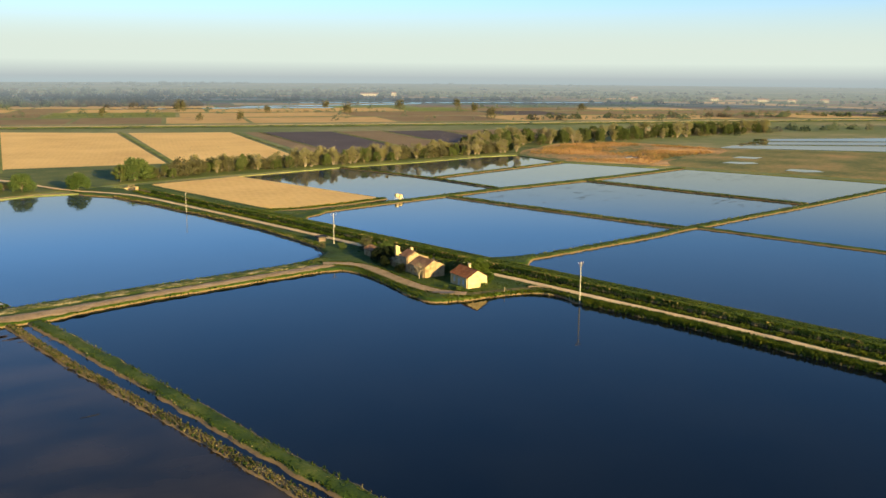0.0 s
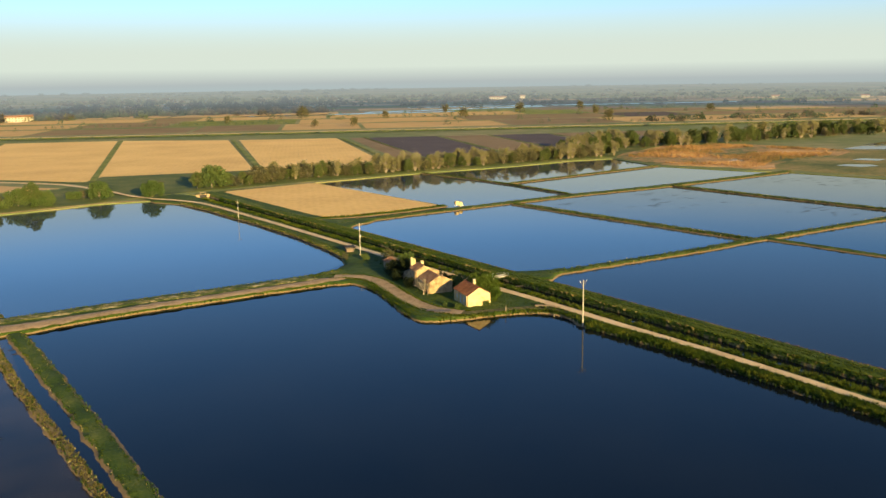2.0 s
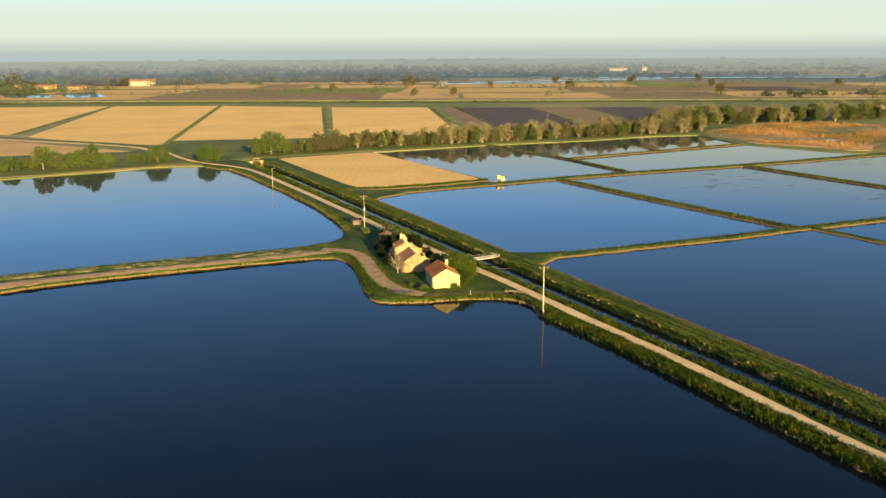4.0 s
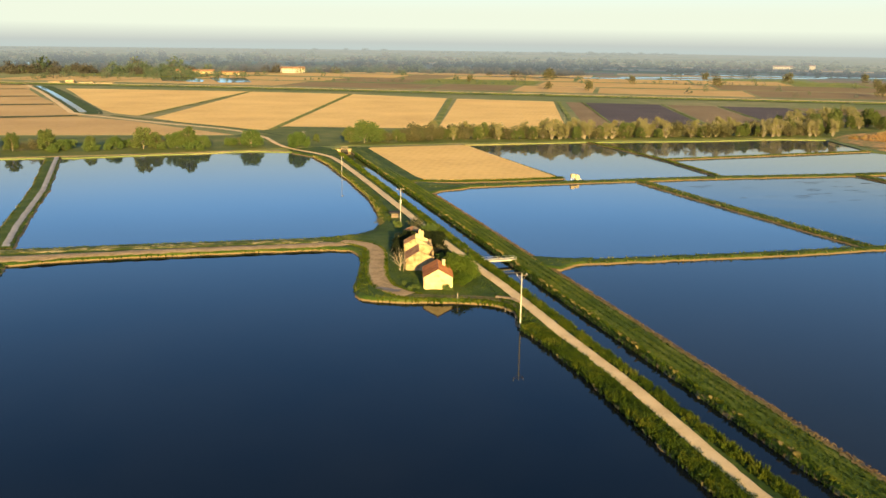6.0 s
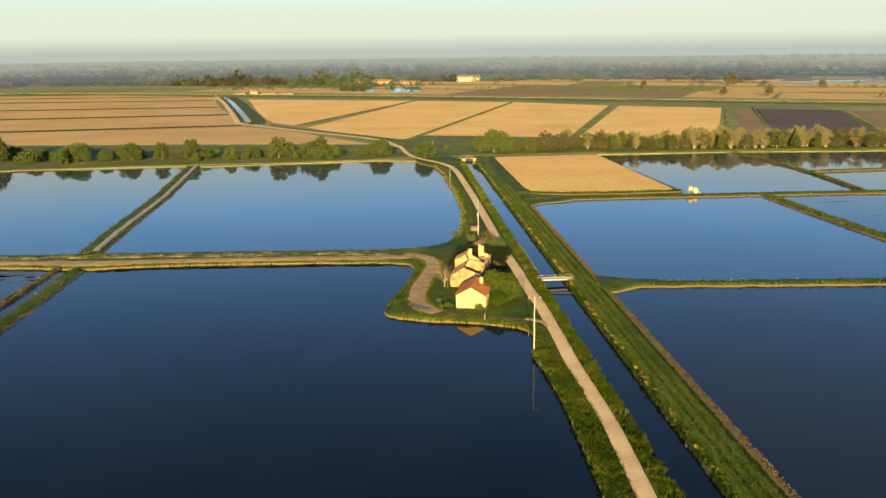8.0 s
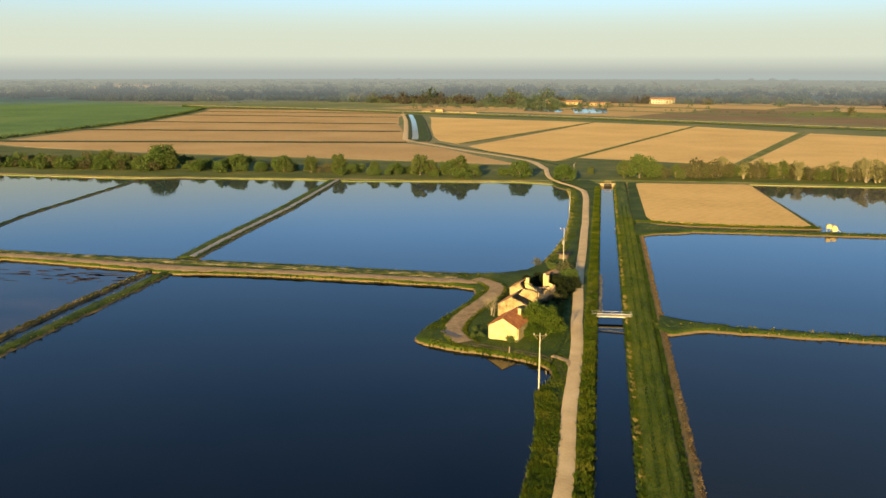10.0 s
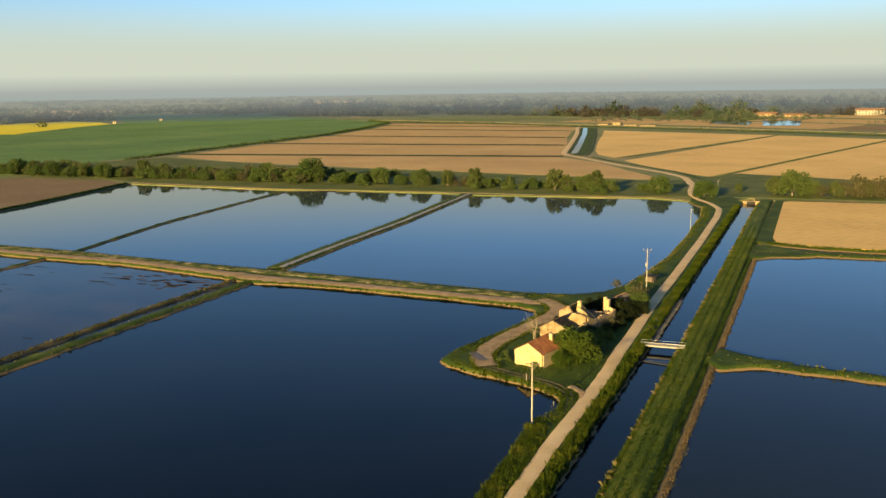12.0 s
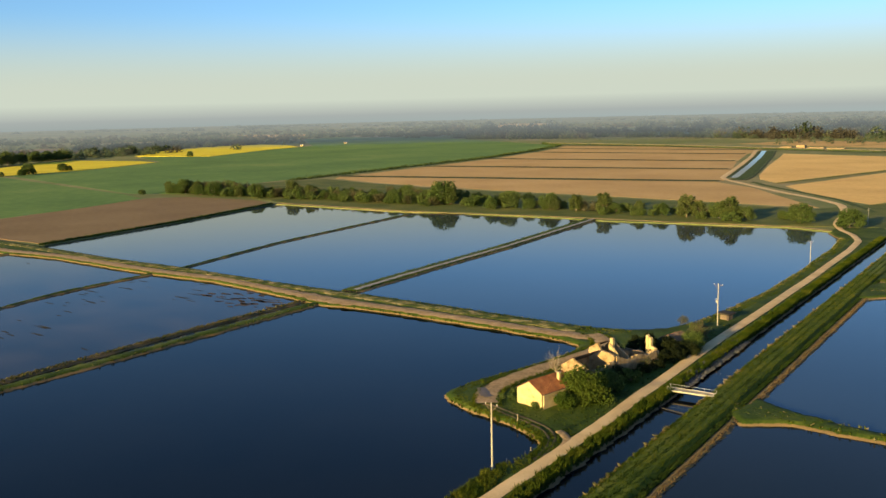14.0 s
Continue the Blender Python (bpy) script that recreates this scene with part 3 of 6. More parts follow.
def flat_sheet(name, poly, z, mat, label):
    """A level sheet of water with that outline."""
    up = [tuple(f) if np.cross(np.subtract(poly[f[1]], poly[f[0]]), np.subtract(poly[f[2]], poly[f[0]])) > 0 else tuple(f)[::-1] for f in tessellate_polygon([[Vector((*p, 0)) for p in poly]])]
    return tagged(mesh_object(name, [(x, y, z) for x, y in poly], up, M[mat]), label, "water", kind="structure")


# ponds on both sides of the road bank and levee, and the canal sunk between them
wide = [(x * 1.01, y * 1.01) for x, y in SHORE]
at = SHORE.index((-47, 262))
flat_sheet("water_west", wide[:at] + [(canal_x(262, 7), 262), (canal_x(-323, 7), -323), wide[-1]], 0.0, "water", "still flooded rice ponds mirroring the blue sky")
flat_sheet("water_east", [(canal_x(258, 16.5), 258)] + wide[at + 1:-1] + [(canal_x(-323, 16.5), -323)], 0.0, "water", "still flooded rice ponds mirroring the blue sky")
flat_sheet("water_canal_main", [(canal_x(-310, 8.2), -310), (canal_x(-310, 15.4), -310), (canal_x(258, 15.4), 258), (canal_x(258, 8.2), 258)], -0.2, "water", "straight irrigation canal below its banks")

for name, mat, poly, z, label in (("water_grey", "water_grey", [(13, 40), (24, 47), (96, 60), (101, 58), (131, -36), (198, -278), (88, -278)], 0.010, "still grey-blue pond east of the levee"),
                                  ("water_cloudy", "water_pale", [(-28, 92), (-29, 82), (-42, 71), (-118, 56), (-226, 33), (-283, 24), (-309, 91), (-348, 170), (-258, 191), (-178, 220), (-131, 234), (-90, 250), (-72, 249), (-59, 230), (-45, 184), (-31, 128)], 0.012, "shallow pond with pale sky reflection put into its colour"),
                                  ("water_cloudy", "water_pale", [(-16, 150), (-14, 163), (36, 166), (40, 176), (8, 280), (73, 297), (180, 318), (205, 317), (202, 268), (226, 223), (240, 208), (160, 188), (66, 170), (97, 62), (20, 48), (10, 50)], 0.012, "shallow pond with pale sky reflection put into its colour"),
                                  ("water_muddy", "water_muddy", [(-112, 44), (-106, 10), (-95, -38), (-34, -300), (-398, -300), (-398, 0), (-275, 16), (-160, 44)], 0.012, "shallow muddy pond with silt showing through"),
                                  ("water_weedy", "water_weedy", [(66, 170), (98, 62), (184, 81), (300, 105), (262, 160), (240, 208), (160, 188)], 0.012, "shallow pond with streaks of weed")):
    flat = [(x, y, z) for x, y in poly]
    tris = [tuple(f) if np.cross(np.subtract(poly[f[1]], poly[f[0]]), np.subtract(poly[f[2]], poly[f[0]])) > 0 else tuple(f)[::-1] for f in tessellate_polygon([[Vector((*p, 0)) for p in poly]])]
    tagged(mesh_object(name, flat, tris, M[mat]), label, "water", kind="structure")

# the road bank with the farm island, then the north side of the cross dike
CAUSEWAY = [(66, -280), (12.4, -52), (6.5, -24), (3, -10), (0.2, -2.5), (-0.5, 1), (-0.1, 5), (-0.4, 8), (-1.8, 11), (-4, 12.8), (-7.5, 14.0), (-14, 14.3), (-21, 14.4), (-26.7, 15.2),
            (-29.4, 16.8), (-30.6, 20), (-31.0, 27), (-30.6, 36), (-30.5, 47), (-31.7, 54.5), (-34, 57.6), (-38, 58.2), (-43, 57.8), (-58, 55.3), (-84, 49.9), (-101, 45.4), (-107, 42.0), (-118, 41.8),
            (-158, 38.2), (-185, 30.8), (-208, 26.2), (-245, 19.6), (-273, 9.8), (-310, 3), (-405, -5)]
CAUSEWAY += [(-405, 14), (-310, 20), (-283, 25), (-226, 34.0), (-187, 42.5), (-141, 50.3),
            (-119, 55.5), (-109, 57.5), (-88, 62.2), (-63, 66.8), (-41, 71), (-34, 74.5), (-29.3, 80.5), (-27.6, 90), (-28, 100), (-32, 128), (-41, 167), (-46, 184),
            (-52, 208), (-60, 231), (-70, 243), (-74, 256), (-60, 268), (canal_x(258, 9.1), 258), (canal_x(-280, 9.1), -280)]
tagged(land("bank_causeway", CAUSEWAY, 0.8, 0.75, 1.1, M["grass"], steep=2.5, foot=1.1), "grassy earth bank carrying the gravel road and farmyard", "bank")


def levee_profile(x, y, d):
    s = x + 0.237 * y
    west = np.clip((s - 14.5) / 0.3, 0, 1) * 0.68 + np.clip((s - 14.8) / 1.8, 0, 1) * 0.32
    east = np.clip((20.35 - s) / 0.5, 0.04, 1)
    toe = 0.24 * np.clip((s - 21.0) / 0.5, 0, 1) * np.clip((22.7 - s) / 0.7, 0, 1)
    ruts = -0.13 * np.exp(-((s - 16.9) / 0.28) ** 2) - 0.13 * np.exp(-((s - 18.4) / 0.28) ** 2)
    return 1.15 * np.minimum(west, east) + toe + ruts


DIKE_E = [(canal_x(-280, 14.6), -280), (canal_x(-280, 22.8), -280), (canal_x(38, 22.8), 38), (canal_x(55, 22.8), 55), (canal_x(164, 22.8), 164), (-38, 268), (-46.5, 262), (canal_x(250, 14.6), 250)]
tagged(land("bank_levee", DIKE_E, 0.45, 1.25, 1.3, M["levee"], profile=levee_profile, steep=2.5, foot=1.1, rough_top=0.35), "broad green grass levee beside the canal", "bank")

DIKES = [
    ([(6, 44), (14.5, 46), (20, 47), (44, 51), (77, 57), (92, 61), (109, 64), (175, 77), (262, 96), (310, 106)], 4.6, "grass"),
    ([(-20, 148), (-8, 153), (19, 161), (50, 168), (64, 171.5), (100, 180), (150, 188), (200, 199), (245, 210)], 6.0, "grass"),
    ([(66, 168), (75, 135), (86, 98), (96, 64)], 4.6, "grass"),
    ([(157, 186), (170, 135), (184, 82)], 4.2, "grass"),
    ([(100, 184), (93, 228), (84, 262), (73, 297)], 2.6, "grass"),
    ([(92, 231), (140, 247), (204, 268)], 2.6, "grass"),
    ([(101.5, 62), (106, 47), (116.5, 11), (130, -35), (152, -110), (200, -280)], 3.6, "grass"),
    ([(-116, 58), (-124.5, 86), (-140, 142), (-166, 222)], 6.4, "grass"),
    ([(-188.5, 42), (-202, 68), (-216, 97), (-232, 141), (-249, 188)], 2.6, "grass"),
    ([(-110, 44), (-104, 20), (-96.6, -10), (-88.6, -45), (-83.6, -63), (-66, -130), (-30, -280)], 3.9, "grass"),
    ([(-115, 44), (-107, 8), (-98.6, -23), (-91.6, -51), (-89.3, -59), (-73, -131), (-37, -280)], 2.0, "dry_bank"),
    ([(-187, 34), (-177, -1), (-167, -19), (-130, -110), (-75, -280)], 2.4, "grass"),
    ([(-270, 12), (-262, -30), (-235, -120), (-190, -280)], 2.4, "grass"),
]
for line, width, look_of in DIKES:
    tagged(land("bank_dike", strip_outline(line, width), 0.8 if width < 3.5 else 1.0, 0.6, 1.0, M[look_of], ragged=0.3), "narrow grassy earth dike between flooded ponds", "dike")

for corner in ([(9, 53), (15, 50.8), (24, 50.5), (24, 47.5), (18, 43.5), (14, 39), (10, 42)], [(-17, 163), (-4, 160), (6, 158), (0, 150), (-8, 145), (-12.5, 138), (-18, 150)]):
    tagged(land("bank_corner", corner, 0.7, 0.65, 0.9, M["grass"]), "grassy ramp where a dike meets the levee", "bank")

FIELD_ONE = [(-37.5, 262), (-36, 264.5), (6, 277.5), (9, 276), (35.5, 178), (34, 175), (20, 170.5), (0, 167), (-9, 166), (-13.5, 168.5), (-16.5, 175)]
tagged(slab("field_sown", FIELD_ONE, 0.70, M["plough"], 1.2), "bare tan ploughed field beside the ponds", "field")
tagged(land("bank_field", [(-43, 268), (9, 281), (39.5, 174), (20, 167.5), (0, 163.5), (-20.5, 163.5)], 1.2, 0.55, 1.2, M["grass"]), "grassy rim round a ploughed field", "bank")

# roads and worn tracks
ROAD = [(72, -290), (18.3, -60), (12.4, -29), (6.4, -5.5), (3.7, 7), (-0.5, 25), (-4.3, 38.5), (-6.3, 47), (-12.8, 72), (-15.8, 84.5), (-21.2, 108), (-28, 136), (-31.5, 151), (-45.5, 206.5),
        (-48.5, 217), (-52, 228), (-60, 241), (-69, 251), (-77, 264), (-82, 276), (-91, 303)]
tagged(ribbon("road", ROAD, 2.3, 0.97, M["road"], cols=6, ragged=0.05), "pale gravel farm road running along the canal", "road")
tagged(ribbon("track_white", [(-91, 303), (-108, 336), (-132, 358), (-157, 375), (-185, 398), (-214, 423), (-230, 436), (-241, 449), (-250, 469), (-292, 557), (-348.5, 673), (-401, 774), (-428, 832)], 3.8, 0.55, M["road"], step=6, ragged=0.05),
       "white gravel farm track between ploughed fields", "road")
TRACK = [(-36, 65), (-30.5, 62.8), (-27.4, 57), (-26.8, 48), (-26.8, 38), (-26.2, 30), (-24.8, 24), (-22.4, 20.2), (-19.5, 17.8)]
tagged(ribbon("track_yard", TRACK, 4.1, 0.93, M["track"], step=0.6, cols=10, ragged=0.28), "worn dirt yard track looping past the farmhouse", "track")
tagged(ribbon("puddle", [(-26.0, 22.6), (-24.6, 21.6), (-23.0, 20.8), (-21.4, 20.2)], 1.9, 1.03, M["wet_mud"], step=0.4, crown=0.0, ragged=0.45), "grey muddy puddle on the yard track", "puddle")
SPUR = [(-20, 17.8), (-15, 17.0), (-10, 16.8), (-5.5, 16.5), (-2.6, 15.4), (-0.6, 13.2), (0.9, 10.2), (2.2, 6.5)]
# two ruts, coloured dark for the shadow lying along the spur
for side_of in (-0.55, 0.55):
    tagged(ribbon("track_spur", [(x + 0.25 * side_of, y + side_of) for x, y in SPUR], 0.42, 0.84, M["rut"], step=0.5, cols=2, ragged=0.5), "wheel rut darkened with its shadow, leading to the road", "track")
tagged(ribbon("track_apron", [(-2.6, 16.6), (-0.8, 15.9), (0.9, 14.6), (2.2, 12.0)], 1.5, 0.95, M["track"], step=0.5, cols=6, ragged=0.3), "trodden pale earth where the yard track leaves the road", "track")
tagged(ribbon("track_dike", [(-400, 2), (-310, 6), (-275, 12.5), (-245, 22.6), (-208, 29.2), (-185, 33.8), (-158, 41.2), (-118, 45.2), (-101, 48.3), (-84, 52.6), (-58, 58.0), (-43, 60.6), (-34, 63.2)], 4.4, 0.91, M["track"], step=1.5, ragged=0.25),
       "dry dirt track along the cross dike", "track")
tagged(ribbon("track_junction", [(-119, 45.6), (-112, 45.4), (-106, 46.2), (-99, 48.6)], 5.0, 0.89, M["track"], step=1, cols=6, ragged=0.3), "bare trodden earth where the dikes meet", "track")
tagged(ribbon("verge", [(-300, 17), (-283, 21), (-226, 30.2), (-187, 39.6), (-141, 47.2), (-119, 51.4), (-88, 57.6), (-63, 62.2), (-41, 66.4)], 4.6, 0.90, M["straw"], step=1.0, cols=8, ragged=0.35), "patchy straw-coloured grass along the cross dike", "verge")

# mainland fields
def verge(line, width, label, look_of="lush"):
    tagged(ribbon("verge", line, width, 0.75, M[look_of], step=6, ragged=0.15), label, "verge")


for line, width in (([(-190, 426), (-168, 716)], 7), ([(-95, 342), (-71, 690)], 8), ([(-5, 348), (20, 642)], 9), ([(79, 360), (110, 610)], 8), ([(104, 362), (130, 604)], 4), ([(168, 398), (193, 585)], 5), ([(214, 408), (236, 573)], 5), ([(264, 424), (292, 562)], 5)):
    verge(line, width * 0.42, "green grass strip between ploughed fields", "meadow")
STRIPS = [((-495, 316), (-228, 425)), ((-530, 432), (-280, 522)), ((-563, 543), (-328, 612)), ((-614, 660), (-378, 714)), ((-650, 735), (-405, 790)), ((-690, 800), (-436, 850))]


def strip_field(a, b, shrink):
    """A ploughed strip between two ditch lines."""
    (wa, ea), (wb, eb) = a, b
    up = Vector((wb[0] - wa[0], wb[1] - wa[1])).normalized() * shrink
    return [(wa[0] + 6 + up.x, wa[1] + up.y), (ea[0] + 2 + up.x, ea[1] + up.y), (eb[0] + 2 - up.x, eb[1] - up.y), (wb[0] + 6 - up.x, wb[1] - up.y)]


for a, b in STRIPS:
    verge([a, b], 8.5, "dark grassy ditch between ploughed strips", "ditch")
for a, b in zip(STRIPS, STRIPS[1:]):
    tagged(slab("field_strip", strip_field(a, b, 3), 0.41, M["plough_strip"]), "long strip of bare tan ploughed soil", "field", "ploughed strips")
tagged(slab("field_strip", [(-478, 300), (-420, 292), (-300, 298), (-200, 310), (-110, 318), (-150, 357), (-186, 393), (-228, 419), (-489, 311)], 0.41, M["plough_strip"]), "bare tan ploughed field behind the tree row", "field", "ploughed strips")
BIG = [([(-190, 428), (-214, 450), (-231, 479), (-273, 567), (-326, 685), (-349, 733), (-170, 715)], "plough"), ([(-176, 414), (-150, 384), (-121, 359), (-98, 344), (-76, 690), (-165, 712)], "plough"),
       ([(-91, 344), (-49, 337), (-10, 347), (14, 640), (-68, 688)], "plough"), ([(-1, 350), (40, 356), (72, 360), (104, 612), (26, 636)], "plough"),
       ([(86, 362), (104, 360), (132, 600), (116, 606)], "plough_b"), ([(106, 372), (166, 400), (190, 585), (128, 602)], "dark"),
       ([(172, 402), (212, 412), (232, 572), (196, 582)], "plough_b"), ([(216, 410), (262, 425), (288, 560), (238, 572)], "dark"),
       ([(268, 425), (350, 430), (400, 540), (294, 560)], "plough_b")]
for k, (poly, look_of) in enumerate(BIG):
    mid = sum(p[0] for p in poly) / len(poly)
    poly = poly if k == 0 or k > 3 else [(mid + (x - mid) * 1.04, y) for x, y in poly]
    tagged(slab("field_block", poly, 0.41, M[look_of]), "dark freshly ploughed field" if look_of == "dark" else "bare dry ploughed field with grassy edges", "field", "fields below the road bank")
CROP = [(-497, 250), (-506, 310), (-542, 432), (-575, 545), (-627, 664), (-702, 806), (-760, 835), (-1000, 930), (-1330, 1070), (-1180, 820), (-1078, 642), (-1039, 566), (-935, 427), (-1047, 376), (-870, 333), (-795, 222), (-784, 160), (-780, 150), (-489, 145), (-455, 168), (-470, 205)]
tagged(slab("field_green", CROP, 0.42, M["crop"]),
       "wide bright green cereal field", "field")
tagged(slab("field_green_near", [(-394, 14), (-401, 41), (-423, 92), (-448, 136), (-489, 140), (-780, 140), (-720, 20)], 0.42, M["crop"]), "dark green cereal field", "field")
tagged(slab("field_brown", [(-284, 29), (-311, 92), (-349, 168), (-372, 174), (-432, 158), (-444, 136), (-419, 92), (-397, 41), (-390, 12), (-318, 20)], 0.5, M["plough_b"]), "bare brown ploughed field beside the ponds", "field")
RAPE = [[(-1051, 376), (-939, 427), (-1043, 566), (-1082, 642), (-1155, 673), (-1344, 687), (-1180, 470)],
        [(-778, 100), (-788, 160), (-799, 222), (-872, 327), (-918, 326), (-1020, 290), (-1001, 240), (-940, 185), (-915, 110)]]
tagged(slab("field_yellow", RAPE[0], 0.6, M["rape"]), "bright yellow rapeseed field in bloom", "field", "rapeseed fields")
tagged(slab("field_yellow", RAPE[1], 0.6, M["rape"]), "bright yellow rapeseed field in bloom", "field", "rapeseed fields")
tagged(slab("reed_bed", [(209, 322), (230, 345), (290, 385), (340, 384), (362, 330), (372, 288), (330, 262), (290, 255), (262, 240), (247, 222), (236, 226), (231, 242), (210, 270)], 0.5, M["reed"]), "rust-brown reed marsh beside the ponds", "reeds")
tagged(slab("marsh_grass", [(372, 288), (470, 190), (440, 90), (312, 66), (281, 141), (256, 196), (247, 222), (262, 240), (290, 255), (330, 262)], 0.48, M["marsh"]), "olive marsh grass with rusty patches", "marsh")
for poly in ([(372, 300), (400, 312), (520, 240), (470, 210)], [(410, 318), (440, 330), (570, 262), (532, 246)], [(450, 336), (470, 352), (610, 300), (580, 268)], [(286, 219), (296, 222), (306, 214), (303, 206), (291, 207)], [(284, 172), (294, 176), (301, 165), (297, 156), (286, 160)], [(256, 272), (263, 276), (269, 269), (262, 264)], [(318, 240), (330, 244), (338, 232), (326, 228)]):
    tagged(slab("water_marsh", poly, 0.56, M["water"]), "flooded marsh pond reflecting pale sky", "water", "marsh ponds")
for poly in ([(-305, 915), (-252, 890), (-262, 940), (-298, 1027), (-333, 1008)], [(-231, 878), (-198, 896), (-227, 1020), (-272, 1010)], [(-800, 1500), (-500, 1440), (-480, 1560), (-780, 1620)], [(420, 1330), (1000, 1165), (1010, 1185), (430, 1355)], [(100, 1150), (420, 1105), (425, 1125), (110, 1172)], [(300, 1170), (640, 1215), (638, 1236), (298, 1190)]):
    tagged(slab("water_far", poly, 0.62, M["water"]), "distant sheet of flooded ground", "water", "far floods")
# patchwork of narrow fields out to the haze
patch = np.random.default_rng(21)
tilt = radians(-13.5)
for row in range(9):
    u, v0 = -520 + 60 * row * patch.random(), 790 + 135 * row
    while u < 1500:
        wide, deep = patch.uniform(60, 210), patch.uniform(95, 128)
        look_of = patch.choice(["plough_strip", "plough_b", "meadow", "plain", "dark"], p=[0.46, 0.30, 0.11, 0.10, 0.03])
        if math.hypot(u, v0) < 1950 and look_of != "plain":
            corners = [(u, v0), (u + wide - 5, v0), (u + wide - 5, v0 + deep), (u, v0 + deep)]
            turned = [(x * math.cos(tilt) - (y - 790) * math.sin(tilt), 790 + x * math.sin(tilt) + (y - 790) * math.cos(tilt)) for x, y in corners]
            tagged(slab("field_patch", turned, 0.40 + 0.002 * patch.random(), M[str(look_of)]), "narrow distant field in the patchwork plain", "field", "distant fields")
        u += wide
# long road bank across the plain
LEVEE = [(-760, 850), (-560, 842), (-380, 812), (-180, 778), (-30, 738), (150, 692), (380, 634), (700, 556), (1200, 440)]
tagged(slab("bank_road", [(x, y - 7) for x, y in LEVEE] + [(x, y + 9) for x, y in LEVEE[::-1]], 1.6, M["ditch"], 1.5), "grassy road bank across the plain", "bank")
tagged(ribbon("verge", [(x, y - 15) for x, y in LEVEE], 12, 0.6, M["ditch"], step=8, ragged=0.1), "dark grassy ditch below the road bank", "verge")
tagged(ribbon("verge", [(x, y + 15) for x, y in LEVEE], 10, 0.9, M["lush"], step=8, ragged=0.1), "green verge behind the road bank", "verge")
tagged(ribbon("road_far", [(x, y - 1.0) for x, y in LEVEE], 10.5, 1.80, M["road"], step=8, ragged=0.02), "pale country road on a low bank", "road")
tagged(ribbon("track_far", [(x, y + 26) for x, y in LEVEE[:-1]], 3.5, 0.55, M["road"], step=8, ragged=0.02), "pale track beside the country road", "road")
tagged(ribbon("track_grey", [(-115.2, 59), (-122.9, 84), (-138.4, 141), (-164.6, 222)], 1.7, 0.72, M["grey_track"], step=1, ragged=0.35), "grey dirt track along a pond dike", "track")
# second canal beside the white track
FARM = [(-241, 449), (-250, 469), (-292, 557), (-348.5, 673), (-396, 766)]


def beside(line, off):
    return [(x + 0.90 * off, y + 0.435 * off) for x, y in line]


tagged(slab("water_canal", beside(FARM, 5.0) + beside(FARM, 9.8)[::-1], 0.57, M["water"]), "narrow irrigation canal beside a white track", "water")
# dark colour here stands in for the bank's shade and its reflection
tagged(land("bank_canal", beside(FARM, 1.9) + beside(FARM, 6.0)[::-1], 1.2, 0.7, 0.9, M["ditch"]), "steep grass canal bank, darkened to stand in for shade and reflection", "bank")
tagged(ribbon("bank_canal", beside([(-236, 430)] + FARM, 13.6), 8.2, 0.62, M["lush"], step=4), "green grass bank of the irrigation canal", "bank")
tagged(ribbon("ditch_canal", beside([(-234, 428)] + FARM, 18.8), 2.0, 0.58, M["ditch"], step=4), "dark ditch between the canal bank and a field", "ditch")
tagged(ribbon("bank_canal", [(-84, 316), (-118, 357), (-150, 382), (-185, 408), (-208, 430)], 4, 0.46, M["lush"], step=6), "green grass verge of the farm track", "bank")
# scrub belt north of the ponds
tagged(slab("bank_scrub", [(-372, 178), (-345, 176), (-257, 194), (-235, 205), (-178, 223), (-131, 237), (-90, 253), (-66, 266), (-40, 276), (8, 288), (73, 303), (180, 324), (215, 330), (290, 390), (340, 400), (340, 420),
                           (262, 418), (160, 395), (76, 355), (-90, 366), (-110, 312), (-200, 304), (-300, 290), (-420, 286), (-480, 292), (-490, 240), (-430, 185)], 0.46, M["scrub_grass"]), "rough grass and scrub belt along the pond shore", "bank")
tagged(ribbon("track_shore", [(-350, 174), (-257, 192), (-178, 221.5), (-131, 235.5), (-90, 251), (-72, 250)], 1.6, 0.5, M["track"], step=3), "dirt track along the northern pond shore", "track")


# weed streaks and silt banks in the shallows
def mats(name, xy, size, z, mat, seed, label, direction=(0.98, 0.2), long=4.0):
    """Flat uneven patches lying at the surface, as one mesh."""
    r = np.random.default_rng(seed)
    d = np.array(direction) / math.hypot(*direction)
    nrm = np.array([-d[1], d[0]])
    verts, faces = [], []
    for x, y in xy:
        s = r.uniform(*size)
        k = len(verts)
        a = np.linspace(0, 2 * math.pi, 10, endpoint=False)
        w = s * r.uniform(0.5, 1.25, 10)
        p = np.array([x, y]) + np.outer(np.cos(a) * w * long * r.uniform(0.5, 1.3), d) + np.outer(np.sin(a) * w, nrm)
        verts += [(px, py, z) for px, py in p]
        faces.append(tuple(range(k, k + 10)))
    return tagged(mesh_object(name, verts, faces, M[mat]), label, "weed", kind="stuff")


def inside(poly, n, seed):
    """n spots strewn over an outline."""
    r = np.random.default_rng(seed)
    p = np.array(poly, float)
    xy = np.c_[r.uniform(p[:, 0].min(), p[:, 0].max(), 6 * n), r.uniform(p[:, 1].min(), p[:, 1].max(), 6 * n)]
    return xy[inside_distance(poly, xy[:, 0], xy[:, 1]) > 3][:n]


WEEDY = [(72, 166), (100, 68), (184, 86), (290, 108), (255, 160), (238, 200), (160, 182)]
spots_w = inside(WEEDY, 260, 31)
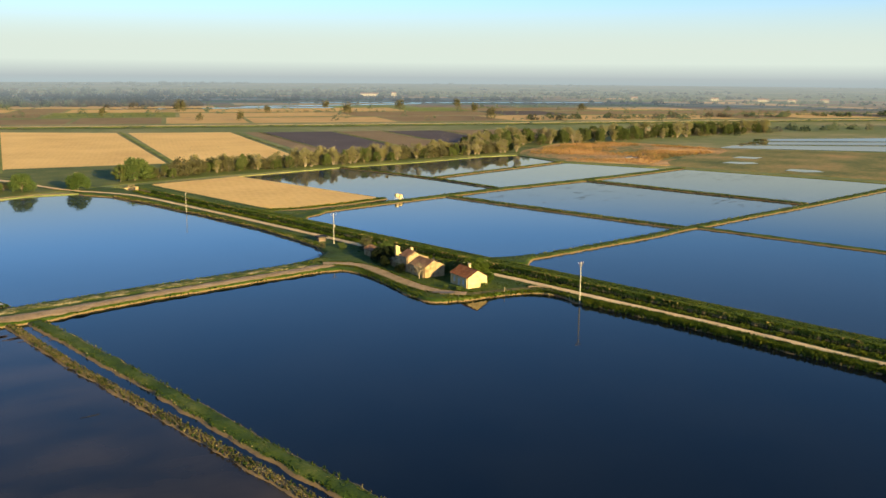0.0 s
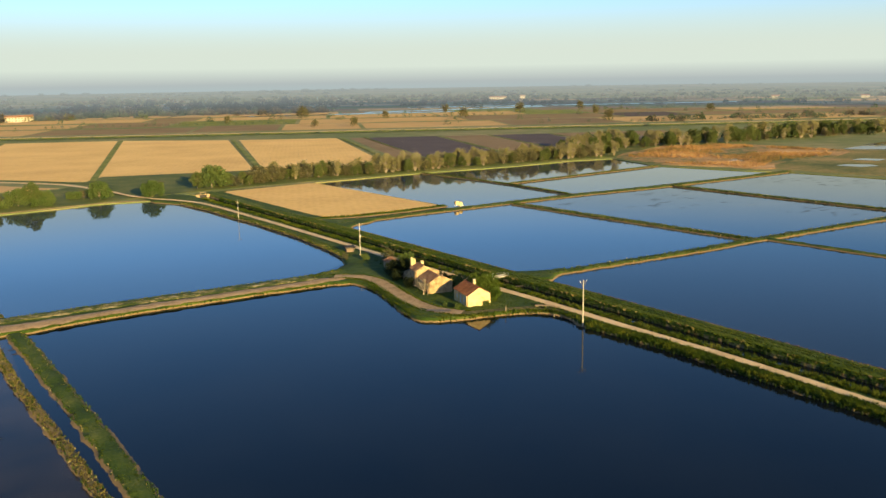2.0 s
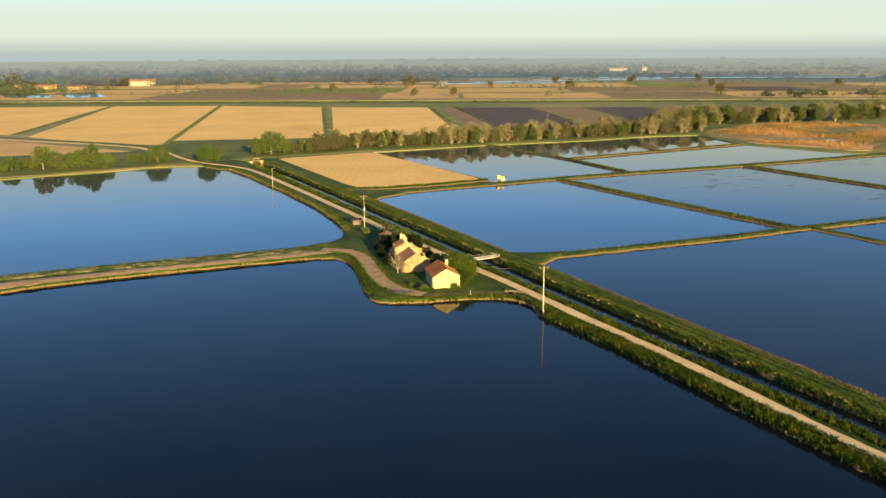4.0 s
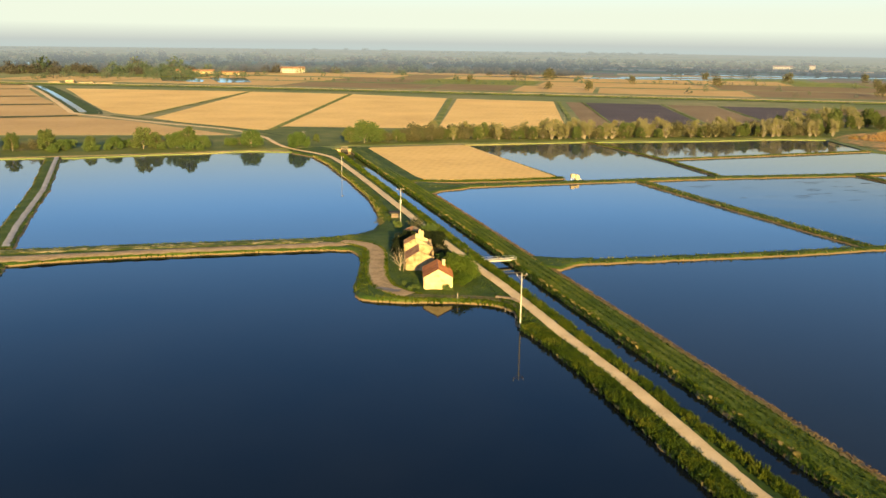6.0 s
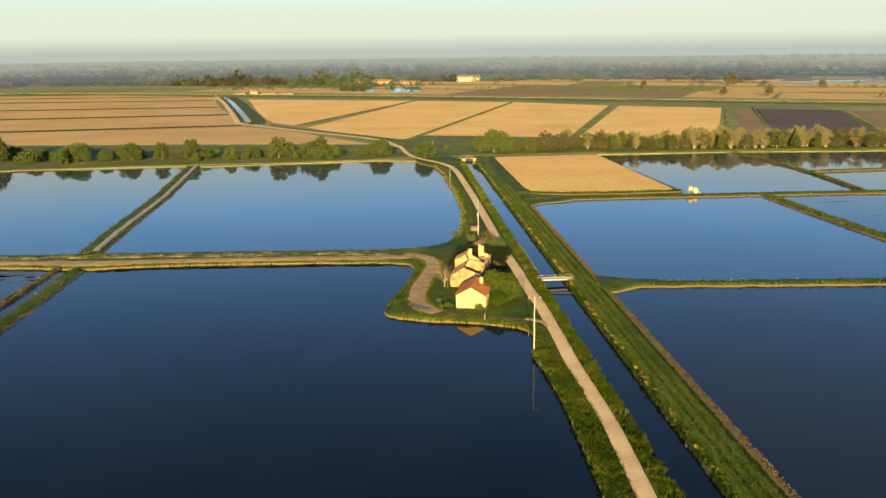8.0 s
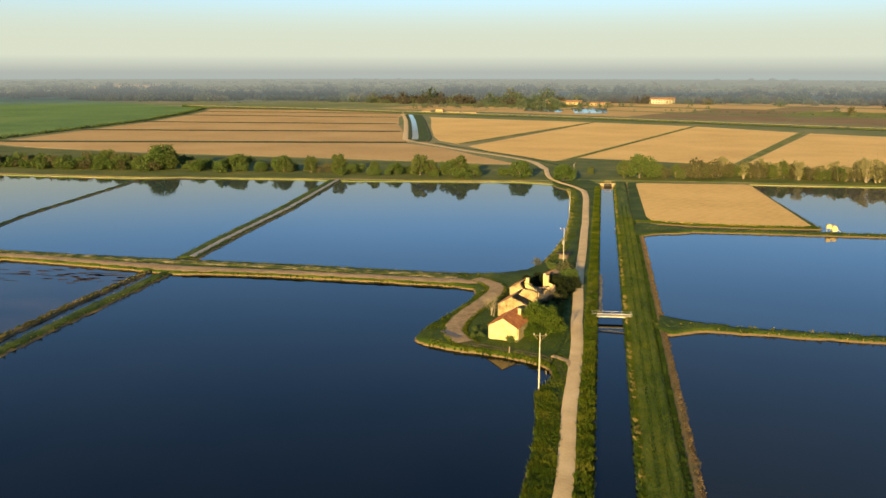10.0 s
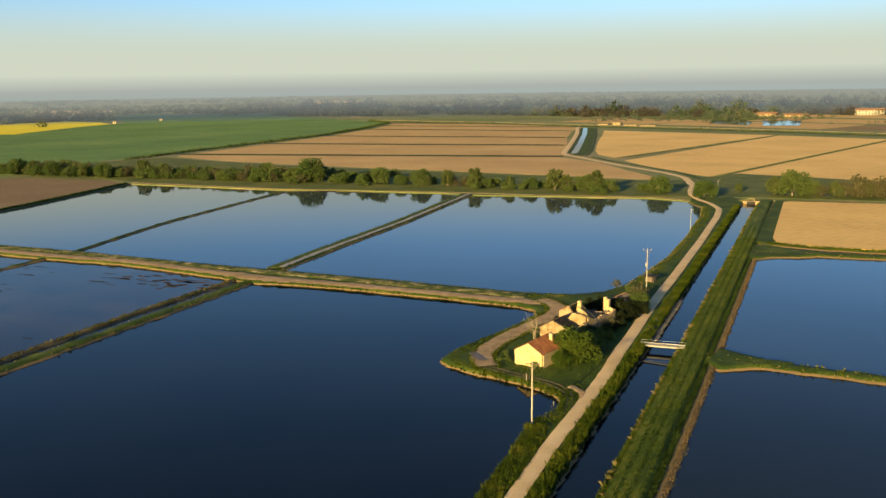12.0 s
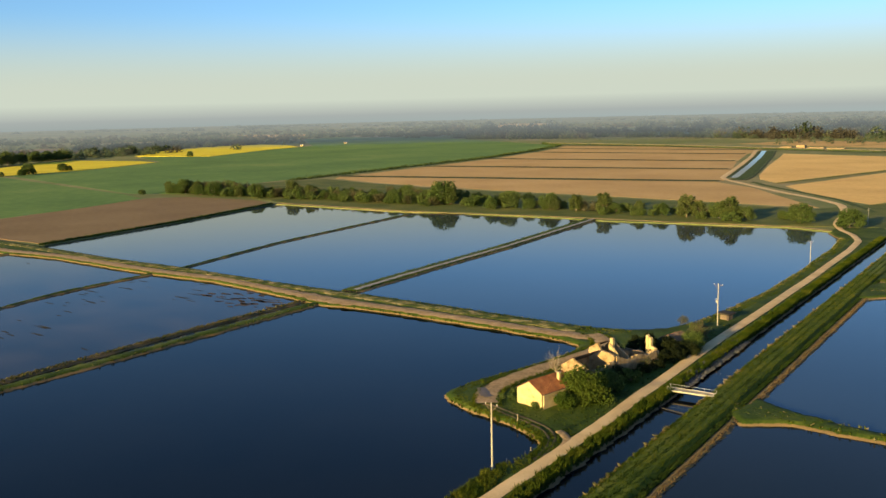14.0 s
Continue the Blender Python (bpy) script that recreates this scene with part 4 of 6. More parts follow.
mats("weed_streaks", spots_w[wobble(spots_w[:, 0], spots_w[:, 1], 0.045, 2) > 0.05], (0.10, 0.30), 0.03, "weed", 32, "dark streaks of floating weed", long=14)
spots_w = inside([(-112, 40), (-100, -20), (-180, -60), (-300, -20), (-270, 8), (-160, 38)], 240, 33)
mats("weed_streaks", spots_w[wobble(spots_w[:, 0], spots_w[:, 1], 0.06, 4) > 0.0], (0.12, 0.4), 0.03, "weed", 34, "dark streaks of floating weed", long=9)
spots_w = np.random.default_rng(35).normal((-127, 33), (9, 3.2), (60, 2))
mats("silt_bank", spots_w, (0.3, 0.9), 0.026, "silt", 36, "reddish silt bank just under the surface", long=3)

# ---- vegetation ----
rng = np.random.default_rng(7)


def leaf_cards(centres, sizes, upward=0.35, seed=1):
    """Many small leaf sprays, each a bent pair of triangles, as vertices and faces."""
    r = np.random.default_rng(seed)
    n = len(centres)
    a = r.normal(size=(n, 3))
    a /= np.linalg.norm(a, axis=1)[:, None]
    b = r.normal(size=(n, 3))
    b[:, 2] += upward
    b -= (a * b).sum(1)[:, None] * a
    b /= np.linalg.norm(b, axis=1)[:, None]
    s = np.asarray(sizes)[:, None]
    c = np.cross(a, b) * 0.25
    v = np.stack([centres - a * s * 0.5, centres - b * s * 0.45 + c * s, centres + a * s * 0.5, centres + b * s * 0.55 + c * s], 1)
    k = np.arange(n)[:, None] * 4
    return v.reshape(-1, 3), np.r_[k + [0, 1, 2], k + [0, 2, 3]]


def crown_points(lobes, n, r):
    """Points in the outer shell of several uneven lobes."""
    pts = []
    w = np.array([l[3] ** 2 for l in lobes])
    for (x, y, z, rad, squash), k in zip(lobes, (n * w / w.sum()).astype(int)):
        d = r.normal(size=(k, 3))
        d /= np.linalg.norm(d, axis=1)[:, None]
        d *= (rad * (0.55 + 0.5 * r.random(k)))[:, None] * (1 + 0.22 * np.sin(d[:, 0] * 7 + x) * np.cos(d[:, 2] * 6 + y))[:, None]
        d[:, 2] *= squash
        pts.append(d + (x, y, z))
    p = np.concatenate(pts)
    return p[p[:, 2] > 0.15]


def tree(name, height, spread, leaf, bark, leaves, size, seed, label, trunk=0.22, lobes=9, low=0.25, bare=0.0, form="free"):
    """A tree at the origin: tapered trunk with limbs, and a crown of leaf sprays."""
    r = np.random.default_rng(seed)
    root = empty(name, 0, 0, 0)
    tagged(root, label, "tree" if height > 3.2 else "shrub")
    bm = bmesh.new()
    fork = height * (low + 0.1)
    tube(bm, (0, 0, -0.3), (0.1, 0.05, fork), trunk, trunk * 0.7)
    ls = []
    for i in range(lobes):
        a = 2.4 * i + r.random()
        rad = spread * (0.15 + 0.33 * r.random())
        z = height * (low + 0.12 + (0.80 - low - 0.05) * (i + 0.5) / lobes)
        taper = 1 - 0.55 * max(0, z / height - 0.5) * 2
        x, y = rad * math.cos(a) * taper, rad * math.sin(a) * taper
        size_of = spread * (0.23 + 0.12 * r.random()) * (0.6 + 0.4 * taper)
        if form == "round":
            up = (i + 0.5) / lobes
            z = height * (0.16 + 0.66 * up)
            rad = spread * 0.34 * math.sqrt(max(0.03, 1 - ((up - 0.32) / 0.72) ** 2)) * (0.8 + 0.4 * r.random())
            x, y = rad * math.cos(a), rad * math.sin(a)
            size_of = spread * (0.17 + 0.07 * r.random())
        elif form == "fan":
            up = 0.28 + 0.64 * r.random()
            z = height * up
            rad = spread * 0.5 * (0.25 + 0.75 * r.random()) * (0.5 + 0.6 * up)
            x, y = rad * math.cos(a), rad * math.sin(a)
            size_of = spread * (0.13 + 0.10 * r.random())
            tube(bm, (0.25 * math.cos(a), 0.25 * math.sin(a), -0.3), (x * 0.75, y * 0.75, z * 0.8), trunk * 0.6, trunk * 0.3, 5)
        ls.append((x, y, z, size_of, 0.85))
        start = Vector((0.1, 0.05, fork * (0.6 + 0.4 * r.random())))
        mid = start.lerp(Vector((x, y, z)), 0.55) + Vector((0, 0, 0.05 * height))
        tube(bm, start, mid, trunk * 0.45, trunk * 0.25, 5)
        tube(bm, mid, (x, y, z + 0.1 * height), trunk * 0.25, trunk * 0.06, 4)
        for k in range(int(bare)):
            end = Vector((x, y, z)) + Vector(r.normal(size=3)) * spread * 0.2 + Vector((0, 0, height * 0.12))
            tube(bm, mid, end, trunk * 0.16, trunk * 0.04, 3)
    part("trunk", bm, M[bark], root)
    pts = crown_points(ls, leaves, r)
    v, f = leaf_cards(pts, size * (0.6 + 0.8 * r.random(len(pts))), seed=seed)
    mesh_object("crown", v.tolist(), f.tolist(), M[leaf], root)
    return root


planted = set()


def plant(proto, x, y, z, scale=1.0, turn=0.0, tall=1.0):
    """A copy of a tree at a place."""
    ob = proto
    if proto.name in planted:
        ob = copy_thing(proto, pose(x, y, z, 0, 0, turn))
    planted.add(proto.name)
    ob.matrix_world = pose(x, y, z, 0, 0, turn)
    ob.scale = (scale, scale, scale * tall)
    return ob


GREEN = [tree("shore_tree", 6.8, 8.0, "leaf", "bark", 3200, 0.42, 11 + i, lab, lobes=18, low=0.12, form="round") for i, lab in enumerate(
    ("round dark green broadleaf tree on the pond shore", "dense bushy dark green tree on the bank", "uneven dark green tree with low limbs"))]
SHRUB = [tree("shrub", 3.2, 4.4, "leaf", "bark", 800, 0.42, 31 + i, "low dark green shrub in rough grass", trunk=0.1, lobes=7, low=0.05) for i in range(2)]
TWIGGY = [tree("budding_shrub", 4.0, 4.4, "leaf_brown", "bark", 520, 0.36, 41 + i, "brownish budding shrub with bare twigs", trunk=0.12, lobes=8, low=0.08, bare=3) for i in range(2)]
PALE = [tree("willow_tree", 9.5, 7.5, "leaf_pale", "pale_bark", 1300, 0.42, 51 + i, "pale yellow-grey willow coming into leaf", trunk=0.22, lobes=15, low=0.3, bare=3, form="fan") for i in range(3)]
FRESH = [tree("ash_tree", 9.0, 6.5, "leaf_fresh", "bark", 1900, 0.5, 61 + i, "fresh mid-green tree above the shore", lobes=15, low=0.18, form="round") for i in range(2)]

# row on the north shore, west of the road
ROW = [(-69.6, 260, 8.2, 1), (-91.6, 264, 8.3, 2), (-113, 259, 6.0, 1), (-118.5, 256, 11.0, 3), (-124, 257, 8.0, 0), (-133, 255, 8.5, 4), (-138, 253, 11.0, 3), (-150, 252, 6.0, 0), (-160, 249, 7.0, 4), (-171, 246, 5.0, 2),
       (-178, 246, 10.3, 3), (-190.5, 241, 9.2, 4), (-205, 239, 8.6, 0), (-216, 236, 5.5, 2), (-228, 233, 9.0, 1), (-233, 231, 7.0, 4), (-247, 229, 6.0, 2), (-263, 226, 10.5, 4), (-268, 225, 13.0, 2), (-277, 221, 7.5, 1),
       (-287, 217, 7.5, 2), (-297, 214, 7.0, 0), (-308, 211, 6.4, 1), (-318, 208, 6.0, 2), (-330, 205, 5.6, 0), (-345, 202, 5.6, 1), (-358, 200, 9.0, 4), (-372, 197, 11.0, 3), (-388, 182, 9.0, 0), (-401, 177, 7.6, 4),
       (-412, 174, 5.2, 1), (-424, 172, 9.0, 2), (-436, 169, 6.6, 0), (-446, 172, 9.5, 4), (-455, 168, 10.0, 1), (-466, 163, 5.0, 2), (-478, 167, 8.0, 4), (-473, 147, 3.6, 0), (-484, 150, 2.6, 2)]
for x, y, high, kind in ROW:
    p = (GREEN + FRESH)[kind]
    plant(p, x, y, 0.4, high / (6.9 if kind < 3 else 9.0) * 1.04, x * 13 % 360, 0.96)
for i in range(350):
    x = -470 + 375 * ((i + rng.random()) / 350) ** 1.7
    if x > -280 and rng.random() < 0.5:
        continue
    y = 256 + (x + 90) * 0.24 + abs(rng.normal(0, 17))
    plant((SHRUB + TWIGGY + SHRUB)[rng.integers(0, 6)], x, y, 0.4, rng.uniform(0.8, 1.9), rng.uniform(0, 360), rng.uniform(0.7, 1.15))
# clump where the canal meets the field, then pale willows along the pond behind
for x, y, s, p in [(-40.5, 285, 1.7, GREEN[0]), (-47.5, 283, 1.0, FRESH[0]), (-33, 289, 1.0, GREEN[2]), (-25, 291, 0.8, FRESH[1]), (-64, 287, 0.5, FRESH[1]), (-36, 292, 1.5, TWIGGY[0]), (-29, 287, 1.4, TWIGGY[1]), (-21, 293, 1.7, TWIGGY[0]), (-22, 287, 0.6, FRESH[0]), (-14, 291, 1.5, TWIGGY[1])]:
    plant(p, x, y, 0.4, s, x * 17 % 360)
for i in range(210):
    x = -18 + 235 * i / 209 + rng.uniform(-2.5, 2.5)
    y = 297 + (x + 5) * 0.185 + rng.uniform(-2, 12)
    pale = rng.random() < (0.55 if x > 45 else 0.15)
    p = PALE[rng.integers(0, 3)] if pale else (FRESH + TWIGGY + TWIGGY)[rng.integers(0, 6)]
    plant(p, x, y, 0.4, rng.uniform(0.6, 1.0) if pale else rng.uniform(0.5, 0.9) * (1.0 if p in FRESH else 2.3), rng.uniform(0, 360), rng.uniform(0.85, 1.25))
for i in range(160):
    x = 212 + 345 * i / 159 + rng.uniform(-4, 4)
    y = 385 + (x - 215) * 0.10 + rng.uniform(-14, 14)
    plant((FRESH + PALE + TWIGGY + FRESH)[rng.integers(0, 9)], x, y, 0.4, rng.uniform(0.75, 1.5), rng.uniform(0, 360))


def clump_field(name, spots, sizes, mat, leaves, seed, flat=0.75, leaf_size=0.30, label="", category="trees"):
    """Many leafy clumps as one mesh. Each spot has its own radius."""
    r = np.random.default_rng(seed)
    n = len(spots)
    d = r.normal(size=(n, leaves, 3))
    d /= np.linalg.norm(d, axis=2)[:, :, None]
    d[:, :, 2] = np.abs(d[:, :, 2]) * flat * 1.3 - 0.15
    d *= (0.55 + 0.5 * r.random((n, leaves)))[:, :, None]
    p = np.asarray(spots)[:, None, :] + d * np.asarray(sizes)[:, None, None]
    v, f = leaf_cards(p.reshape(-1, 3), np.repeat(np.asarray(sizes) * leaf_size, leaves) * r.uniform(0.7, 1.5, n * leaves), seed=seed + 1)
    return tagged(mesh_object(name, v.tolist(), f.tolist(), M[mat]), label, category, kind="stuff")


def mixed_woods(name, spots, sizes, leaves, seed, flat, label, leaf_size=0.2):
    """Woodland in stands of three kinds: budding, evergreen and still leafless."""
    spots, sizes = np.asarray(spots), np.asarray(sizes)
    free = open_ground(spots[:, 0], spots[:, 1])
    spots, sizes = spots[free], sizes[free]
    w = wobble(spots[:, 0], spots[:, 1], 0.011, seed) + 0.5 * wobble(spots[:, 0], spots[:, 1], 0.05, seed + 3)
    for k, (look_of, mask, note) in enumerate((("wood_far", (w > -0.35) & (w < 0.3), ", budding olive greyed towards haze"), ("wood_dark", w >= 0.3, ", dark evergreen"), ("wood_brown", w <= -0.35, ", brown and leafless"))):
        if mask.sum():
            clump_field(name, spots[mask], sizes[mask], look_of, leaves, seed + 10 * k, flat=flat, leaf_size=leaf_size, label=label + note, category="woods")


# meadows and bare ground among the far woods
GLADES = [([(-1000, 640), (-1090, 742), (-1180, 915), (-1270, 990), (-1480, 985), (-1440, 880), (-1120, 690)], "crop"), ([(-1460, 1335), (-1360, 1385), (-1560, 1720), (-1720, 1690)], "plough_b"), ([(-1180, 1010), (-1010, 1040), (-1080, 1150), (-1280, 1120)], "meadow"),
          ([(-1700, 1560), (-1520, 1565), (-1900, 2150), (-2150, 2180)], "plough_strip"), ([(-880, 1420), (-640, 1440), (-700, 1640), (-960, 1600)], "crop"), ([(-560, 1330), (-420, 1350), (-440, 1500), (-600, 1480)], "plough_b"),
          ([(-60, 1480), (160, 1500), (180, 1680), (-80, 1660)], "plough_strip"), ([(-420, 1650), (-150, 1680), (-180, 1900), (-480, 1880)], "meadow"), ([(-1900, 900), (-1650, 960), (-1750, 1120), (-2050, 1060)], "plough_strip"), ([(-1500, 330), (-1250, 350), (-1300, 430), (-1560, 420)], "plough_b")]
for poly, look_of in GLADES:
    tagged(slab("field_glade", poly, 0.43, M[look_of]), "distant clearing of grass or bare soil among woods", "field", "distant fields")


def open_ground(x, y):
    """True where no clearing lies."""
    free = np.ones(len(x), bool)
    for poly, _ in GLADES:
        free &= inside_distance(poly, x, y) < -4
    return free


# far woods: belts and clumps across the plain
spots, sizes = [], []
BELTS = [(-800, 1130, 330, 40, -10, 110), (-330, 1260, 260, 50, 0, 110), (-60, 1300, 330, 60, -8, 150), (-470, 1120, 160, 40, 0, 60), (-1000, 1350, 400, 90, 12, 170), (-1500, 1000, 500, 160, 40, 260), (-1350, 560, 120, 260, 20, 170),
                                (-1150, 320, 90, 170, 10, 70)]
BELTS += [ (300, 1500, 700, 60, -14, 150), (900, 1500, 700, 80, -18, 170), (-300, 1800, 1300, 140, 0, 200), (-1300, 1750, 700, 160, 20, 220), (1300, 1900, 700, 140, -20, 170),
                                (900, 620, 420, 40, -12, 110), (1500, 900, 600, 120, -25, 160), (0, 2200, 1100, 150, 0, 160), (-1850, 1250, 400, 260, 40, 150), (-2050, 500, 200, 500, 10, 130),
                                (2000, 1000, 300, 700, -30, 120), (520, 430, 260, 25, -8, 50)]
for cx, cy, lx, ly, turn, n in BELTS:
    t = radians(turn)
    n = int(n * (1.3 if cx < 150 else 0.8))
    u, w = rng.uniform(-1, 1, n) * lx, rng.normal(0, 0.5, n) * ly
    spots.append(np.c_[cx + u * math.cos(t) - w * math.sin(t), cy + u * math.sin(t) + w * math.cos(t), np.full(n, 0.2)])
    sizes.append(rng.uniform(4.5, 10.5, n) * (1.0 if cx < 150 else 0.7))
# tall woods round the manor and across the west of the plain
EDGE = np.array([(-1305, 898), (-1084, 949), (-881, 1000), (-721, 1085), (-583, 1075), (-460, 1090), (-330, 1180), (-220, 1250), (-133, 1262), (-31, 1290), (143, 1370), (420, 1470)], float)
for k, (count, depth, lo, hi, end) in enumerate(((800, 70, 5.5, 12.5, 420), (1200, 650, 8.0, 18.0, 700))):
    ex = rng.uniform(-1500, end, count)
    back = rng.exponential(depth, count)
    ey = np.interp(ex, EDGE[:, 0], EDGE[:, 1]) + back
    thick_wood = (wobble(ex, ey, 0.009, 6) + 0.6 * wobble(ex, ey, 0.03, 2) > -0.1 + 0.5 * (ex > 0) + 0.4 * k) & (np.hypot(ex, ey) < 2650)
    thick_wood &= (inside_distance(CROP, ex, ey) < -15) & (inside_distance(RAPE[0], ex, ey) < -15) & (np.hypot(ex + 195, ey - 1195) > 38) & (np.hypot(ex + 300, ey - 1120) > 45)
    sizes_w = rng.uniform(lo, hi, count) * (0.95 + 0.25 * wobble(ex, ey, 0.02, 1))
    mixed_woods("manor_woods" if k == 0 else "plain_woods", np.c_[ex, ey, np.full(count, 0.2)][thick_wood], sizes_w[thick_wood], 170, 61 + k, 1.15,
                "tall woodland round the manor" if k == 0 else "tall hazy woods deep in the plain")
n = 150
sx = rng.uniform(-470, -210, n)
sy = 1000 + 0.3 * (sx + 470) + rng.normal(0, 40, n)
dry = (inside_distance([(-340, 1000), (-305, 905), (-190, 870), (-215, 1030)], sx, sy) < -4)
clump_field("manor_scrub", np.c_[sx, sy, np.full(n, 0.2)][dry], rng.uniform(1.5, 5.0, n)[dry], "wood_far", 50, 63, flat=1.4, label="scrub and young trees before the manor", category="woods")
clump_field("manor_grove", np.c_[rng.uniform(-282, -212, 34), rng.uniform(1205, 1260, 34), np.full(34, 0.2)], rng.uniform(6.5, 10.5, 34), "wood_brown", 170, 64, flat=1.25, leaf_size=0.19, label="tall leafless grove beside the manor", category="woods")
for x, y, k in ((-777, 166, 1.25), (-771, 158, 0.7), (-776, 142, 0.5), (-806, 205, 0.9), (-810, 213, 0.6), (-966, 412, 0.8), (-1024, 246, 1.6), (-1034, 262, 1.5), (-1040, 277, 1.4), (-1012, 226, 1.5), (-1052, 290, 1.3), (-990, 205, 1.9), (-975, 182, 2.0), (-962, 160, 2.2), (-1000, 190, 2.1)):
    plant(GREEN[int(-x) % 3], x, y, 0.4, k * 1.3, x % 360)
# deep woods west of the rape, and the wooded rim of the plain
n = 1500
az, dist = rng.uniform(1.75, 3.0, n), rng.uniform(1150, 2060, n)
wx, wy = dist * np.cos(az), dist * np.sin(az)
clear = (wx + 0.35 * wy < -950) & (inside_distance(CROP, wx, wy) < -25) & (inside_distance(RAPE[0], wx, wy) < -12) & (inside_distance(RAPE[1], wx, wy) < -12) & (wobble(wx, wy, 0.006, 4) + 0.5 * wobble(wx, wy, 0.019, 8) > 0.0)
spots.append(np.c_[wx, wy, np.full(n, 0.2)][clear])
sizes.append((rng.uniform(4.0, 10.0, n) * (0.85 + 0.4 * wobble(wx, wy, 0.012, 2)))[clear])
n = 620
az, dist = rng.uniform(1.35, 3.2, n), rng.uniform(1850, 2090, n)
wx, wy = dist * np.cos(az), dist * np.sin(az)
clear = wobble(wx, wy, 0.009, 5) > -0.15
spots.append(np.c_[wx, wy, np.full(n, 0.2)][clear])
sizes.append((rng.uniform(4.0, 9.5, n) * (0.8 + 0.45 * wobble(wx, wy, 0.015, 3)))[clear])
n = 1100
az, dist = rng.uniform(0.0, 3.25, n), rng.uniform(2050, 2680, n)
wx, wy = dist * np.cos(az), dist * np.sin(az)
clear = wobble(wx, wy, 0.004, 5) + 0.6 * wobble(wx, wy, 0.013, 2) > 0.05 + 0.35 * (az < 1.3)
mixed_woods("horizon_woods", np.c_[wx, wy, np.full(n, 0.2)][clear], (rng.uniform(5.0, 11.0, n) * (1 + 0.4 * wobble(wx, wy, 0.007, 3)))[clear], 110, 17, 0.6, "hazy woods along the horizon")
mixed_woods("far_woods", np.concatenate(spots), np.concatenate(sizes), 150, 3, 0.9, "hazy belts of woodland across the plain")
# low wooded ridges that close the plain
n = 1500
az, dist = rng.uniform(0.0, 3.25, n), rng.uniform(2500, 4500, n)
wx, wy = dist * np.cos(az), dist * np.sin(az)
high = 0.55 + 0.45 * wobble(wx, wy, 0.0016, 7)
clear = wobble(wx, wy, 0.003, 5) + 0.6 * wobble(wx, wy, 0.009, 2) > 0.1 + 0.4 * (az < 1.3)
clump_field("ridge_woods", np.c_[wx, wy, np.full(n, 0.0)][clear], (rng.uniform(16, 34, n) * high)[clear], "wood_dark", 120, 27, flat=0.5, leaf_size=0.14, label="low wooded ridges in blue haze", category="woods")
n = 300
a = rng.uniform(0.42, 1.9, n)
dist = rng.uniform(760, 2300, n)
tx, ty = dist * np.cos(a), dist * np.sin(a)
out = (ty > 900) | (tx > 260)
clump_field("field_trees", np.c_[tx, ty, np.full(n, 0.3)][out], rng.uniform(1.8, 5.0, n)[out], "wood_far", 45, 5, flat=1.3, label="scattered single trees among distant fields", category="trees")
for x, y, k in ((349, 901, 1.5), (458, 730, 1.4), (480, 1006, 1.6), (175, 799, 1.1), (170, 1039, 1.7), (133, 807, 0.9), (262, 960, 1.1), (545, 905, 1.3), (610, 1060, 1.4), (60, 960, 1.0), (700, 860, 1.2), (395, 1080, 1.3)):
    plant(TWIGGY[int(x) % 2], x, y, 0.4, k * 2.0, x % 360, 1.2)
rows_xy, rows_size = [], []
for k in range(46):
    az, d0 = rng.uniform(0.5, 2.7), rng.uniform(880, 1950)
    length = rng.uniform(80, 420)
    m = int(length / 9)
    u = np.linspace(-0.5, 0.5, m) * length
    way = radians(rng.choice([-13, -10, 2, 75]))
    rows_xy.append(np.c_[d0 * math.cos(az) + u * math.cos(way), d0 * math.sin(az) + u * math.sin(way) + rng.normal(0, 2, m), np.full(m, 0.3)])
    rows_size.append(rng.uniform(1.2, 4.2) * rng.uniform(0.5, 1.3, m))
rows_xy, rows_size = np.concatenate(rows_xy), np.concatenate(rows_size)
out = (inside_distance(CROP, rows_xy[:, 0], rows_xy[:, 1]) < -8) & ((rows_xy[:, 1] > 900) | (rows_xy[:, 0] > 260))
clump_field("far_hedgerows", rows_xy[out], rows_size[out], "wood_far", 36, 15, flat=1.1, label="hazy hedgerows between distant fields", category="hedge")
hx = np.linspace(-700, 1000, 150)
hy = np.interp(hx, [p[0] for p in LEVEE], [p[1] for p in LEVEE]) - rng.uniform(8, 16, 150)
keep = rng.random(150) < 0.55
clump_field("hedge_road_bank", np.c_[hx, hy, np.full(150, 0.4)][keep], rng.uniform(1.2, 3.2, keep.sum()), "wood_far", 40, 9, label="low scrub along the road bank", category="hedge")
hx = np.linspace(0, 1, 190)
hedge = np.array([(-486, 262), (-503, 312), (-538, 432), (-570, 545), (-621, 662), (-696, 803), (-760, 838)], float)
hd = np.r_[0, np.cumsum(np.hypot(*np.diff(hedge, axis=0).T))]
clump_field("hedge_ditch", np.c_[np.interp(hx * hd[-1], hd, hedge[:, 0]), np.interp(hx * hd[-1], hd, hedge[:, 1]), np.full(190, 0.4)], rng.uniform(1.8, 3.4, 190), "leaf", 40, 10, label="dark ditch hedge between green and bare fields", category="hedge")


def along(pts, n, lo, hi, seed):
    """n spots along a line, spread sideways between lo and hi metres to its left."""
    r = np.random.default_rng(seed)
    p = resample(pts, 2)
    t = np.gradient(p, axis=0)
    nrm = np.c_[-t[:, 1], t[:, 0]] / np.hypot(t[:, 0], t[:, 1])[:, None]
    k = r.integers(0, len(p), n)
    return p[k] + nrm[k] * r.uniform(lo, hi, n)[:, None] + t[k] * r.uniform(-0.5, 0.5, n)[:, None]


def levee_z(xy):
    return np.maximum(levee_profile(xy[:, 0], xy[:, 1], None), 0.1)


